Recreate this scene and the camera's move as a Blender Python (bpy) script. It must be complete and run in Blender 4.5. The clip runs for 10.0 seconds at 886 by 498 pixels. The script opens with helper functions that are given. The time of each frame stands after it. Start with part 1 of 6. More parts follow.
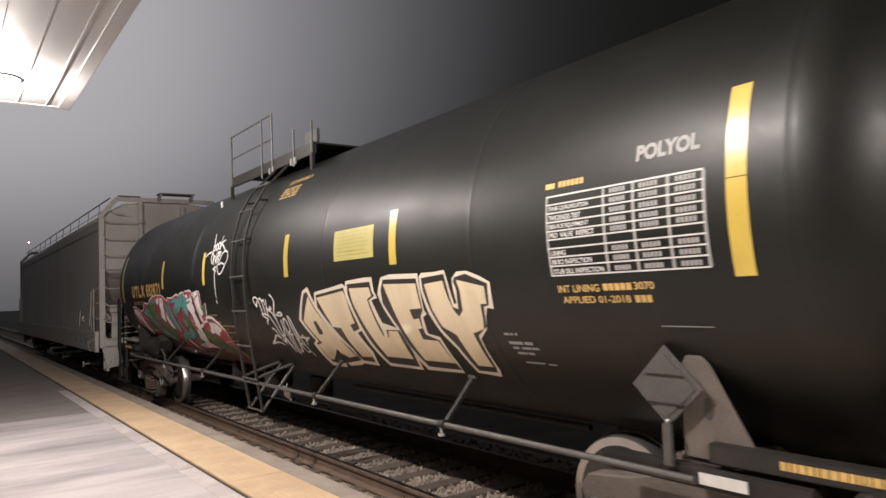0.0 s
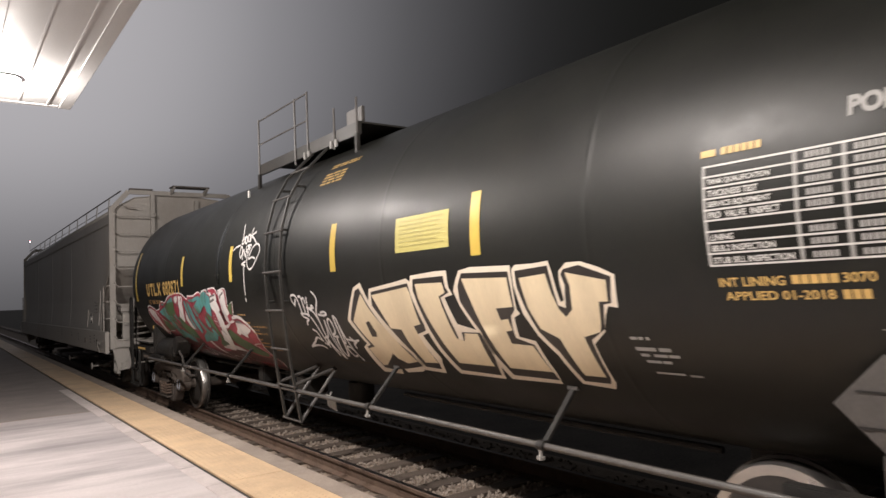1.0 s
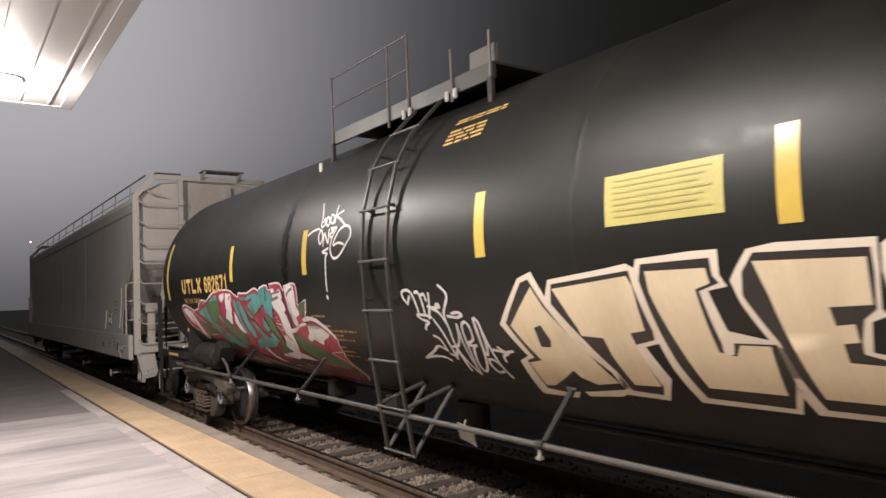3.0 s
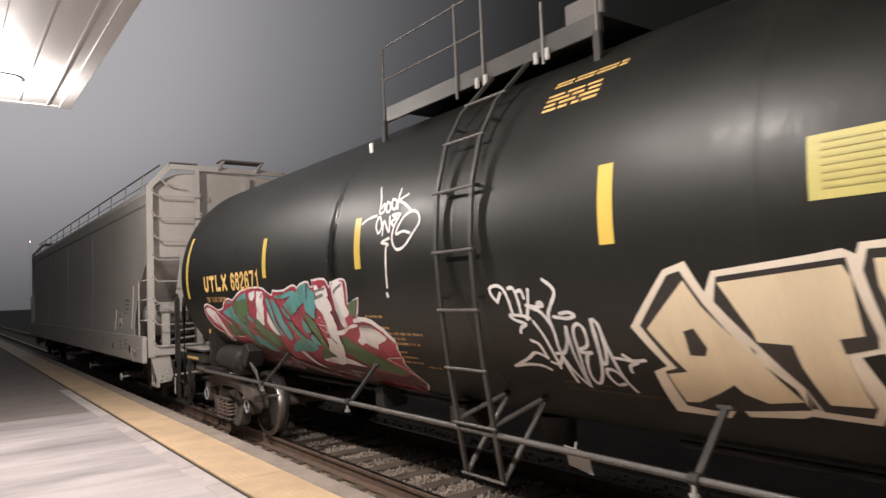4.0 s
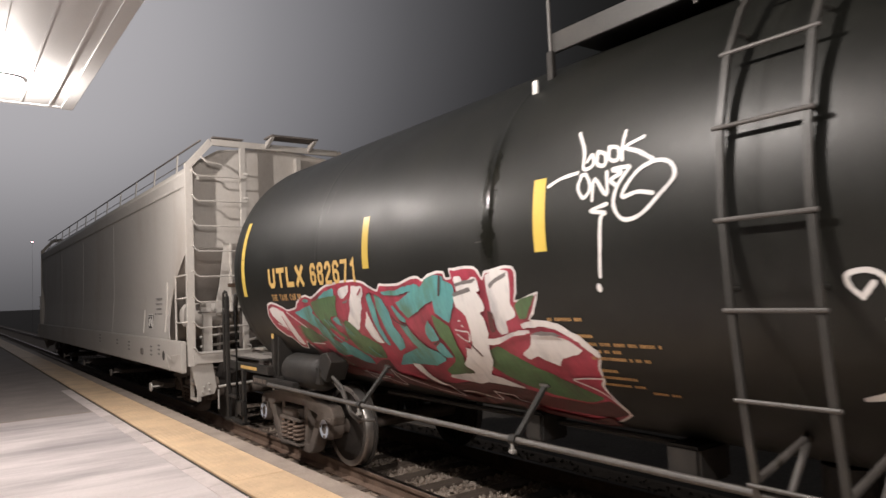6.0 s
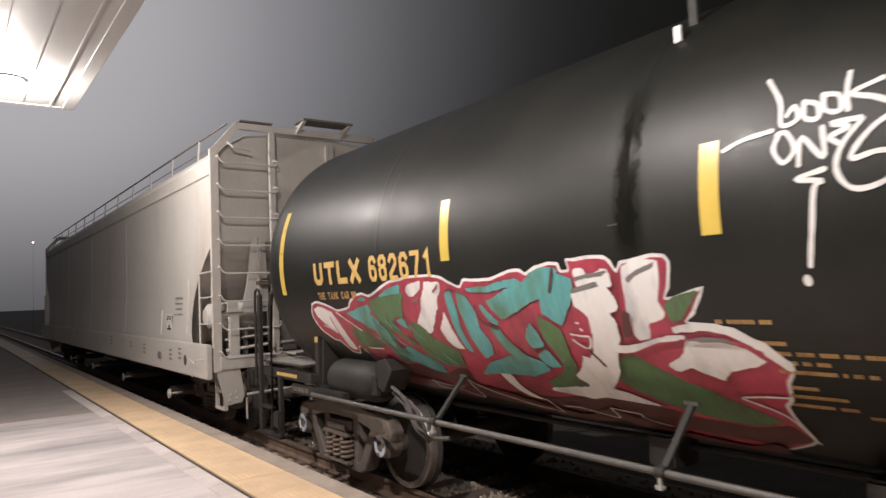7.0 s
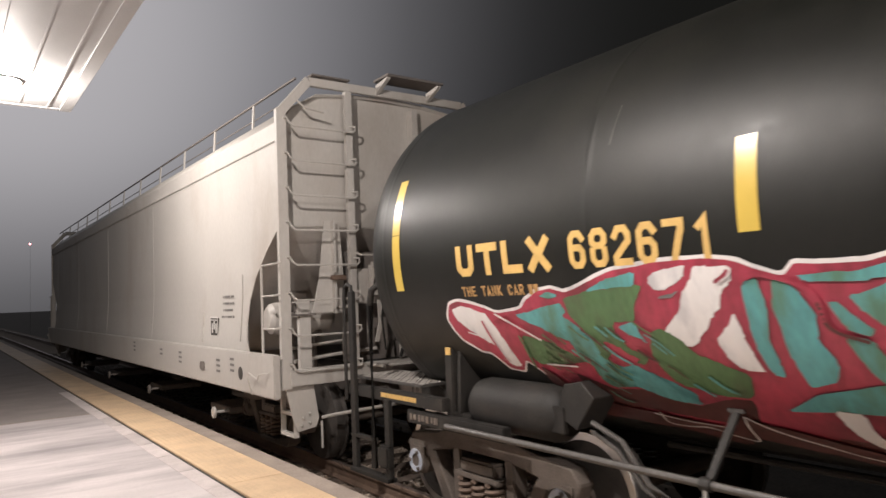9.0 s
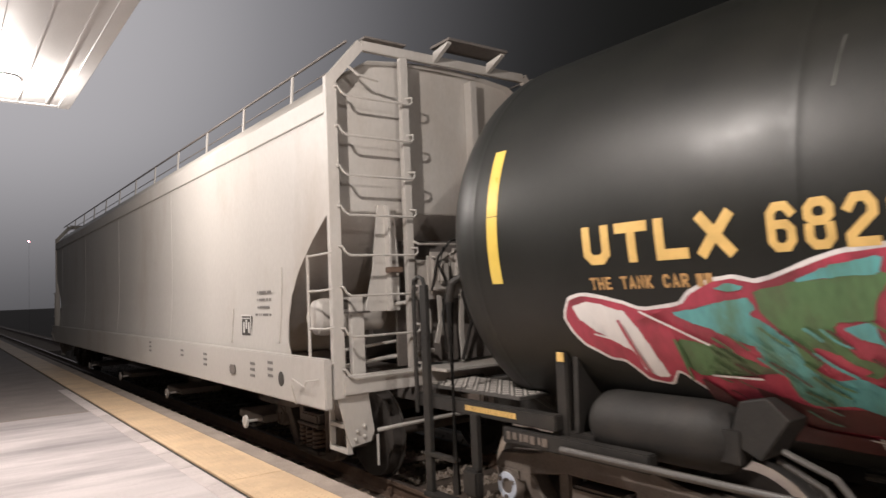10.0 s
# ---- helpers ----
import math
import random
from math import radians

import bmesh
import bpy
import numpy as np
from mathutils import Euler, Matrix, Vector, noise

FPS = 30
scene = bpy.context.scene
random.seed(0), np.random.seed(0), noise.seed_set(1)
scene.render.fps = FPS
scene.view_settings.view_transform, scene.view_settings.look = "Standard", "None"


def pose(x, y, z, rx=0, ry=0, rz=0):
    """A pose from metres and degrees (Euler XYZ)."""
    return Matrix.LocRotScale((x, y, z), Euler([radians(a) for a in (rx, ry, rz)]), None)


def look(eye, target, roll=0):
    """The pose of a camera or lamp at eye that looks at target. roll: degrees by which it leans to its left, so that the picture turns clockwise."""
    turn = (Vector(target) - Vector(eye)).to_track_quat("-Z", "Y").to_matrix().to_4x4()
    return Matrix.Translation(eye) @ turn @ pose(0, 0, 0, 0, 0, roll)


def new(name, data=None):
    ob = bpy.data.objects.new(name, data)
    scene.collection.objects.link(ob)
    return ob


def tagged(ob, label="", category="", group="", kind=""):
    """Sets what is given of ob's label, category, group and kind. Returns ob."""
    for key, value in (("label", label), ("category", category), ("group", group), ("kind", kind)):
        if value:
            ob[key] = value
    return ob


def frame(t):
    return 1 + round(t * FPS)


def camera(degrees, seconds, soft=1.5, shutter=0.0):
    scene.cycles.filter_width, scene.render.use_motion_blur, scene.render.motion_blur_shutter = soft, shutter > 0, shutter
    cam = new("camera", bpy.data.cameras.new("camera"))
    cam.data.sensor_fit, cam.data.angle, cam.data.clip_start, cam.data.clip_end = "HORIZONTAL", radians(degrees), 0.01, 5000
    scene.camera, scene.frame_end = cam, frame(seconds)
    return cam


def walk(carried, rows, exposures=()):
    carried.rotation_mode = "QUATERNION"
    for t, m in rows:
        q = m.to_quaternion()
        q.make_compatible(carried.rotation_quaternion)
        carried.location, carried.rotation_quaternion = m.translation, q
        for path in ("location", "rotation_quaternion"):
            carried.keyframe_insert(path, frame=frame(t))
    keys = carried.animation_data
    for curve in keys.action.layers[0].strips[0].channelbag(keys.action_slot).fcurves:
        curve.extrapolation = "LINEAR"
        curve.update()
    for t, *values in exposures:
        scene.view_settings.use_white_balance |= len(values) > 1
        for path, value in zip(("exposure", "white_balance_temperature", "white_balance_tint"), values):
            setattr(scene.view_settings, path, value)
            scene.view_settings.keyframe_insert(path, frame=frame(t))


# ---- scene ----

# Camera: a phone held by hand on the platform, standing still.
EYE = Vector((0.0, 0.0, 1.74))
FOCAL = 1211.6
YAW, PITCH, ROLL = 36.49, 3.51, -2.35
cam = camera(65.8, 10.0, soft=1.5, shutter=0.5)
# small sway of the hand: seconds, sideways and upward drift
SWAY = [(0.0, 0.0, 0.0), (0.5, 1.5, 0.0), (1.0, 1.5, -1.2), (1.5, 2.5, -1.0), (2.0, 2.0, 0.8), (2.5, 2.5, 0.0), (4.0, 1.5, -1.2),
        (4.5, 0.5, -1.5), (5.0, 1.5, -4.3), (5.5, 3.0, -1.2), (7.0, 5.5, 0.3), (7.5, 2.0, 1.5), (8.0, 4.2, 1.8), (8.5, 4.3, 7.3),
        (9.0, 1.5, 3.0), (9.5, -1.6, -6.0), (10.0, 0.0, -1.5)]


def aim(dx, dy):
    yaw, pitch = radians(YAW) - dx / FOCAL, radians(PITCH) + dy / FOCAL
    way = Vector((math.sin(yaw) * math.cos(pitch), math.cos(yaw) * math.cos(pitch), math.sin(pitch)))
    return look(EYE, EYE + way, ROLL)


walk(cam, [(t, aim(dx, dy)) for t, dx, dy in SWAY])

# World axes: y runs along the track, away from the camera; x across it; z = 0 is the platform.
TRACK_X, RAIL_Z = 4.58, -0.21
TANK_Y = 8.54


def rolled(t):
    """How far the train has come at t seconds."""
    return 1.0851 * t + 0.009618 * t * t - 0.0000705 * t ** 3


# ---- light: night; canopy lamps over the platform, the lamp's lens veil painted into the sky ----
world = bpy.data.worlds.new("night")
scene.world = world
world.use_nodes = True
wn, wl = world.node_tree.nodes, world.node_tree.links
coord = wn.new("ShaderNodeTexCoord")
# sky brightest around the end lamp: its haze in the lens put into the sky colour
veil_dir = wn.new("ShaderNodeVectorMath")
veil_dir.operation = "DOT_PRODUCT"
veil_dir.inputs[1].default_value = Vector((0.02, 0.93, 0.36)).normalized()
wl.new(coord.outputs["Generated"], veil_dir.inputs[0])
veil_ramp = wn.new("ShaderNodeValToRGB")
veil_ramp.color_ramp.interpolation = "B_SPLINE"
stops = [(0.30, (0.007, 0.0069, 0.006)), (0.62, (0.008, 0.0079, 0.007)), (0.76, (0.015, 0.0147, 0.0148)), (0.86, (0.080, 0.078, 0.083)),
         (0.94, (0.23, 0.225, 0.24)), (1.0, (0.50, 0.48, 0.50))]
while len(veil_ramp.color_ramp.elements) < len(stops):
    veil_ramp.color_ramp.elements.new(0.5)
for element, (place, colour) in zip(veil_ramp.color_ramp.elements, stops):
    element.position, element.color = place, (*colour, 1)
wl.new(veil_dir.outputs["Value"], veil_ramp.inputs[0])
split = wn.new("ShaderNodeSeparateXYZ")
wl.new(coord.outputs["Generated"], split.inputs[0])
rise = wn.new("ShaderNodeMapRange")
rise.interpolation_type = "SMOOTHSTEP"
rise.inputs[1].default_value, rise.inputs[2].default_value, rise.inputs[3].default_value = -0.06, 0.24, 0.42
wl.new(split.outputs["Z"], rise.inputs[0])
wl.new(rise.outputs[0], wn["Background"].inputs["Strength"])
wl.new(veil_ramp.outputs[0], wn["Background"].inputs["Color"])

CAN_Z = 4.47
# the third lamp, behind the eye, is unseen: added at the same spacing
LAMPS = [(0.60, 9.45 - 6.0 * k) for k in range(3)]
for lx, ly in LAMPS:
    light = bpy.data.lights.new("canopy_light", "POINT")
    light.shadow_soft_size = 0.02
    light.energy, light.color = 650.0, (1.0, 0.915, 0.86)
    lamp = new("canopy_light", light)
    lamp.location = (lx, ly, CAN_Z - 0.075)


# ---- materials ----
def material(name, base, rough=0.6, metal=0.0, vary=0.25, scale=6.0, grain=60.0, bump=0.15, dirt=None, dirt_amount=0.4, island=0.0, spec=0.5, stretch=(1, 1, 1), dirt_from=(0.48, 0.72)):
    """Colour that varies at two scales, with dirt patches and fine relief."""
    m = bpy.data.materials.new(name)
    m.use_nodes = True
    n, l = m.node_tree.nodes, m.node_tree.links
    b = n["Principled BSDF"]
    b.inputs["Metallic"].default_value = metal
    b.inputs["Specular IOR Level"].default_value = spec
    tc = n.new("ShaderNodeTexCoord")
    mp = n.new("ShaderNodeMapping")
    mp.inputs["Scale"].default_value = stretch
    l.new(tc.outputs["Object"], mp.inputs["Vector"])
    big = n.new("ShaderNodeTexNoise")
    big.inputs["Scale"].default_value, big.inputs["Detail"].default_value = scale, 6
    fine = n.new("ShaderNodeTexNoise")
    fine.inputs["Scale"].default_value, fine.inputs["Detail"].default_value = grain, 4
    l.new(mp.outputs[0], big.inputs["Vector"])
    l.new(mp.outputs[0], fine.inputs["Vector"])
    dark = tuple(c * (1 - vary) for c in base) + (1,)
    lite = tuple(min(1, c * (1 + vary)) for c in base) + (1,)
    mix = n.new("ShaderNodeMix")
    mix.data_type = "RGBA"
    mix.inputs[6].default_value, mix.inputs[7].default_value = dark, lite
    add = n.new("ShaderNodeMath")
    add.operation = "MULTIPLY_ADD"
    add.inputs[1].default_value, add.inputs[2].default_value = 0.5, 0.0
    l.new(fine.outputs[0], add.inputs[0])
    half = n.new("ShaderNodeMath")
    half.operation = "MULTIPLY_ADD"
    half.inputs[1].default_value = 0.5
    l.new(big.outputs[0], half.inputs[0])
    l.new(add.outputs[0], half.inputs[2])
    spread = n.new("ShaderNodeMapRange")
    spread.inputs[1].default_value, spread.inputs[2].default_value = 0.32, 0.68
    l.new(half.outputs[0], spread.inputs[0])
    l.new(spread.outputs[0], mix.inputs[0])
    colour = mix.outputs[2]
    if dirt:
        patch = n.new("ShaderNodeTexNoise")
        patch.inputs["Scale"].default_value, patch.inputs["Detail"].default_value, patch.inputs["Roughness"].default_value = scale * 0.45, 8, 0.65
        l.new(mp.outputs[0], patch.inputs["Vector"])
        pr = n.new("ShaderNodeMapRange")
        pr.inputs[1].default_value, pr.inputs[2].default_value, pr.inputs[4].default_value = *dirt_from, dirt_amount
        l.new(patch.outputs[0], pr.inputs[0])
        dm = n.new("ShaderNodeMix")
        dm.data_type = "RGBA"
        dm.inputs[7].default_value = (*dirt, 1)
        l.new(pr.outputs[0], dm.inputs[0])
        l.new(colour, dm.inputs[6])
        colour = dm.outputs[2]
    if island:
        info = n.new("ShaderNodeObjectInfo")
        geo = n.new("ShaderNodeNewGeometry")
        both = n.new("ShaderNodeMath")
        both.operation = "ADD"
        l.new(info.outputs["Random"], both.inputs[0])
        l.new(geo.outputs["Random Per Island"], both.inputs[1])
        rng = n.new("ShaderNodeMapRange")
        rng.inputs[2].default_value, rng.inputs[3].default_value, rng.inputs[4].default_value = 2.0, 1 - island, 1 + island
        l.new(both.outputs[0], rng.inputs[0])
        hv = n.new("ShaderNodeHueSaturation")
        l.new(rng.outputs[0], hv.inputs["Value"])
        l.new(colour, hv.inputs["Color"])
        colour = hv.outputs[0]
    l.new(colour, b.inputs["Base Color"])
    rr = n.new("ShaderNodeMapRange")
    rr.inputs[3].default_value, rr.inputs[4].default_value = max(0.02, rough - 0.08), min(1, rough + 0.1)
    l.new(big.outputs[0], rr.inputs[0])
    l.new(rr.outputs[0], b.inputs["Roughness"])
    if bump:
        bp = n.new("ShaderNodeBump")
        bp.inputs["Strength"].default_value, bp.inputs["Distance"].default_value = bump, 0.01
        l.new(half.outputs[0], bp.inputs["Height"])
        l.new(bp.outputs[0], b.inputs["Normal"])
    return m


def glowing(name, colour, strength):
    m = bpy.data.materials.new(name)
    m.use_nodes = True
    b = m.node_tree.nodes["Principled BSDF"]
    b.inputs["Base Color"].default_value = (*colour, 1)
    b.inputs["Emission Color"].default_value, b.inputs["Emission Strength"].default_value = (*colour, 1), strength
    return m


PAVER = material("edging_paver", (0.56, 0.50, 0.485), 0.8, vary=0.14, scale=3, grain=70, bump=0.12, dirt=(0.30, 0.26, 0.25), dirt_amount=0.8, island=0.35)
CONCRETE = material("platform_concrete", (0.62, 0.565, 0.56), 0.8, vary=0.14, scale=1.1, grain=70, bump=0.12, dirt=(0.27, 0.245, 0.25), dirt_amount=0.9, stretch=(0.35, 1.6, 1), dirt_from=(0.45, 0.66))
ASPHALT = material("worn_dark_paving", (0.29, 0.255, 0.24), 0.9, vary=0.25, scale=1.5, grain=90, bump=0.3)
EDGE_CONCRETE = material("edge_concrete", (0.40, 0.33, 0.28), 0.85, vary=0.2, scale=3, grain=80, bump=0.3, dirt=(0.20, 0.165, 0.14), dirt_amount=0.6)
TACTILE = material("tactile_yellow", (0.74, 0.545, 0.35), 0.65, vary=0.10, scale=3, grain=80, bump=0.15, dirt=(0.55, 0.39, 0.25), dirt_amount=0.8, island=0.05, dirt_from=(0.46, 0.66))
JOINT = material("joint_filler", (0.05, 0.045, 0.04), 0.9, vary=0.3)
BALLAST = material("ballast_bed", (0.34, 0.27, 0.215), 0.95, vary=0.35, scale=9, grain=60, bump=0.8, dirt=(0.19, 0.15, 0.12), dirt_amount=0.7)
STONE = material("ballast_stone", (0.34, 0.285, 0.24), 0.9, vary=0.25, scale=10, grain=50, bump=0.3, island=0.35)
TIE_WOOD = material("creosoted_tie", (0.12, 0.092, 0.074), 0.85, vary=0.35, scale=5, grain=40, bump=0.5, stretch=(0.3, 4, 4), island=0.2)
RUSTY_RAIL = material("rusty_rail", (0.17, 0.115, 0.085), 0.7, metal=0.2, vary=0.3, scale=8, grain=60, bump=0.2)
RAIL_HEAD = material("worn_rail_head", (0.20, 0.16, 0.14), 0.45, metal=0.6, vary=0.2, scale=8, stretch=(4, 0.3, 1), bump=0.05)
GROUND = material("dark_ground", (0.14, 0.125, 0.11), 0.95, vary=0.4, scale=1.2, grain=30, bump=0.6)
CANOPY_WHITE = material("canopy_soffit", (0.56, 0.555, 0.55), 0.6, vary=0.05, scale=2, bump=0.03)
LAMP_GLOW = glowing("lamp_glass", (1.0, 0.95, 0.90), 60.0)
TANK_BLACK = material("tank_black_paint", (0.0060, 0.0062, 0.0046), 0.47, vary=0.25, scale=1.6, grain=14, bump=0.06, dirt=(0.016, 0.015, 0.011), dirt_amount=0.6, spec=0.38)


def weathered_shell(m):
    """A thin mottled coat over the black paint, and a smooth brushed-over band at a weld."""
    n, l = m.node_tree.nodes, m.node_tree.links
    b = n["Principled BSDF"]
    tc = n.new("ShaderNodeTexCoord")
    blot = n.new("ShaderNodeTexNoise")
    blot.inputs["Scale"].default_value, blot.inputs["Detail"].default_value, blot.inputs["Roughness"].default_value = 4.5, 7, 0.6
    l.new(tc.outputs["Object"], blot.inputs["Vector"])
    coat = n.new("ShaderNodeMapRange")
    coat.inputs[1].default_value, coat.inputs[2].default_value, coat.inputs[3].default_value, coat.inputs[4].default_value = 0.44, 0.62, 0.0, 0.06
    l.new(blot.outputs[0], coat.inputs[0])
    l.new(coat.outputs[0], b.inputs["Coat Weight"])
    b.inputs["Coat Roughness"].default_value = 0.2
    wave = n.new("ShaderNodeBump")
    wave.inputs["Strength"].default_value, wave.inputs["Distance"].default_value = 0.35, 0.03
    l.new(blot.outputs[0], wave.inputs["Height"])
    l.new(wave.outputs[0], b.inputs["Coat Normal"])
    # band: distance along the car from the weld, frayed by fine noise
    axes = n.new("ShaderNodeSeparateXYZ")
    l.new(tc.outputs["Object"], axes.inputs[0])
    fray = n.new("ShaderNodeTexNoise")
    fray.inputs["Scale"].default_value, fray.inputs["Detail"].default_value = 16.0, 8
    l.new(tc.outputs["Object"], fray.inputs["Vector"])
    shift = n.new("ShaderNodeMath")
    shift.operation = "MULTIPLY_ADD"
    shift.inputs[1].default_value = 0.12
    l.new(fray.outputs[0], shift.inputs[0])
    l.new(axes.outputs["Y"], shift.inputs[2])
    # the smooth band reaches 0.25 m either side of this height, then fades
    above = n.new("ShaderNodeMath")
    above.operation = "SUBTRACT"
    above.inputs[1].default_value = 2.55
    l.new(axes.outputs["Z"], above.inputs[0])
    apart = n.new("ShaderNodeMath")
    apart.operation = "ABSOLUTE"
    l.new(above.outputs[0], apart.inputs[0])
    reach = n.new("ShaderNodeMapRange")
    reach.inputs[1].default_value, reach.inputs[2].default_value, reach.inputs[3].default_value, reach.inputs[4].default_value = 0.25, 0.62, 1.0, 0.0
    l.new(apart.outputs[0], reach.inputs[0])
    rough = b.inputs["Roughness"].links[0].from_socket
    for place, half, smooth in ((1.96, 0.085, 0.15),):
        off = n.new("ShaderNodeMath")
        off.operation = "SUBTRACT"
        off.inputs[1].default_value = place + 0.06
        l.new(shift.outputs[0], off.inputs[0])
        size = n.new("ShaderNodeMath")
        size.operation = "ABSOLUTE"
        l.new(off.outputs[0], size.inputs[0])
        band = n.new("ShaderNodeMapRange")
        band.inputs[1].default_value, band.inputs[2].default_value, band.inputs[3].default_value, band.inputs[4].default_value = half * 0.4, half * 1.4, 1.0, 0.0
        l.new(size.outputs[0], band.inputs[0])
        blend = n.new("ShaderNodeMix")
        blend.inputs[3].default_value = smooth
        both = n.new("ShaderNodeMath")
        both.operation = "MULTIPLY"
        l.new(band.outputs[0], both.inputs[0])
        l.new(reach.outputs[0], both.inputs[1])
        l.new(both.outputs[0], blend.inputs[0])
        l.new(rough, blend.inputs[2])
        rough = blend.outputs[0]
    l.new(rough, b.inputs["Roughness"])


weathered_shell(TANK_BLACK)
FRAME_BLACK = material("underframe_black", (0.018, 0.0165, 0.015), 0.62, spec=0.35, vary=0.3, scale=6, grain=60, bump=0.2, dirt=(0.036, 0.030, 0.025), dirt_amount=0.7)
TRUCK_STEEL = material("grimy_cast_steel", (0.115, 0.094, 0.08), 0.8, vary=0.3, scale=6, grain=70, bump=0.3, dirt=(0.15, 0.12, 0.10), dirt_amount=0.6)
SPRING_STEEL = material("rusty_spring_steel", (0.15, 0.105, 0.08), 0.7, vary=0.3, scale=12, bump=0.1)
WHEEL_STEEL = material("wheel_steel", (0.040, 0.034, 0.030), 0.7, metal=0.1, vary=0.3, scale=5, bump=0.15)
BRIGHT_STEEL = material("rolled_bright_steel", (0.45, 0.43, 0.41), 0.3, metal=0.9, vary=0.12, scale=8, bump=0.05)
CAP_PAINT = material("pale_cap_paint", (0.46, 0.50, 0.58), 0.45, vary=0.2, scale=14, bump=0.05)
DARK_RAIL = material("painted_dark_steel", (0.026, 0.0245, 0.022), 0.5, vary=0.25, scale=6, bump=0.10, dirt=(0.05, 0.042, 0.034))
STENCIL_FADED = material("faded_stencil_paint", (0.42, 0.24, 0.09), 0.7, vary=0.4, scale=14, bump=0.05)
STENCIL_WORN = material("worn_stencil_paint", (0.075, 0.055, 0.035), 0.7, vary=0.4, scale=14, bump=0.05)
GREY_RAIL = material("painted_grey_tube", (0.075, 0.068, 0.063), 0.5, vary=0.2, scale=6, bump=0.08, dirt=(0.04, 0.034, 0.030))
HOPPER_GREY = material("hopper_grey_paint", (0.455, 0.43, 0.40), 0.52, spec=0.4, vary=0.07, scale=0.9, grain=30, bump=0.05, dirt=(0.30, 0.235, 0.185), dirt_amount=0.6, stretch=(1, 1, 0.45), dirt_from=(0.5, 0.7))
HOPPER_DARK = material("hopper_underframe", (0.15, 0.132, 0.12), 0.75, vary=0.3, scale=4, bump=0.2, dirt=(0.17, 0.14, 0.12))
YELLOW = material("reflective_yellow", (0.60, 0.43, 0.09), 0.30, vary=0.06, scale=5, grain=14, bump=0.0, dirt=(0.5, 0.36, 0.07), dirt_amount=0.4)
PALE_YELLOW = material("faded_yellow_sign", (0.50, 0.44, 0.14), 0.5, vary=0.08, scale=6, bump=0.02)
STENCIL_YELLOW = material("stencil_yellow", (0.60, 0.39, 0.13), 0.5, vary=0.15, scale=10, grain=14, bump=0.0)
STENCIL_WHITE = material("stencil_white", (0.62, 0.60, 0.57), 0.5, vary=0.12, scale=12, grain=14, bump=0.0)
LETTER_GREY = material("faded_white_letter", (0.31, 0.30, 0.285), 0.55, vary=0.15, scale=10, bump=0.02)
SPRAY_CREAM = material("spray_cream", (0.72, 0.60, 0.41), 0.5, vary=0.07, scale=3, grain=40, bump=0.0, dirt=(0.50, 0.40, 0.26), dirt_amount=0.45, stretch=(1, 2.5, 0.5))
SPRAY_PALE = material("spray_pale_outline", (0.75, 0.66, 0.54), 0.5, vary=0.06, scale=4, grain=14, bump=0.0)
SPRAY_BLACK = material("spray_black", (0.026, 0.021, 0.018), 0.45, vary=0.2, scale=4, grain=14, bump=0.0)
SPRAY_WHITE = material("spray_white", (0.72, 0.69, 0.67), 0.5, vary=0.06, scale=4, grain=14, bump=0.0, dirt=(0.38, 0.37, 0.38), dirt_amount=0.75, stretch=(1, 2, 0.8), dirt_from=(0.5, 0.66))
SPRAY_GREY = material("spray_grey_smear", (0.17, 0.155, 0.15), 0.5, vary=0.15, scale=6, grain=14, bump=0.0)
SPRAY_RED = material("spray_crimson", (0.37, 0.042, 0.072), 0.45, vary=0.22, scale=3, grain=14, bump=0.0, dirt=(0.12, 0.020, 0.026), dirt_amount=0.75, stretch=(1, 1.8, 1), dirt_from=(0.47, 0.66))
SPRAY_TEAL = material("spray_teal", (0.10, 0.32, 0.32), 0.45, vary=0.2, scale=3, grain=14, bump=0.0, dirt=(0.085, 0.17, 0.10), dirt_amount=0.85, stretch=(1, 2.4, 0.9), dirt_from=(0.47, 0.62))
SPRAY_GREEN = material("spray_green", (0.08, 0.155, 0.062), 0.45, vary=0.22, scale=3, grain=14, bump=0.0, dirt=(0.075, 0.06, 0.04), dirt_amount=0.8, stretch=(1, 2.4, 0.9), dirt_from=(0.47, 0.64))
SPRAY_MAROON = material("spray_maroon", (0.085, 0.022, 0.020), 0.45, vary=0.25, scale=3, grain=14, bump=0.0)
LUG_STEEL = material("worn_lugs", (0.42, 0.39, 0.36), 0.5, metal=0.2, vary=0.2, scale=8, bump=0.05)
DECK_GREY = material("worn_tread_plate", (0.10, 0.092, 0.085), 0.5, metal=0.3, vary=0.2, scale=8, bump=0.1)
FADED_PRINT = material("faded_print", (0.43, 0.375, 0.125), 0.5, vary=0.1, bump=0)
INK_DARK = material("dark_lettering", (0.17, 0.158, 0.15), 0.6, vary=0.1, bump=0)
RED_SIGNAL = glowing("red_signal_glass", (1.0, 0.35, 0.40), 12.0)


# ---- mesh helpers ----
def box(bm, lo, hi, bevel=0.0):
    made = bmesh.ops.create_cube(bm, size=1)["verts"]
    for v in made:
        v.co = Vector([lo[i] + (v.co[i] + 0.5) * (hi[i] - lo[i]) for i in range(3)])
    if bevel:
        edges = list({e for v in made for e in v.link_edges})
        bmesh.ops.bevel(bm, geom=edges, offset=bevel, segments=2, affect="EDGES")


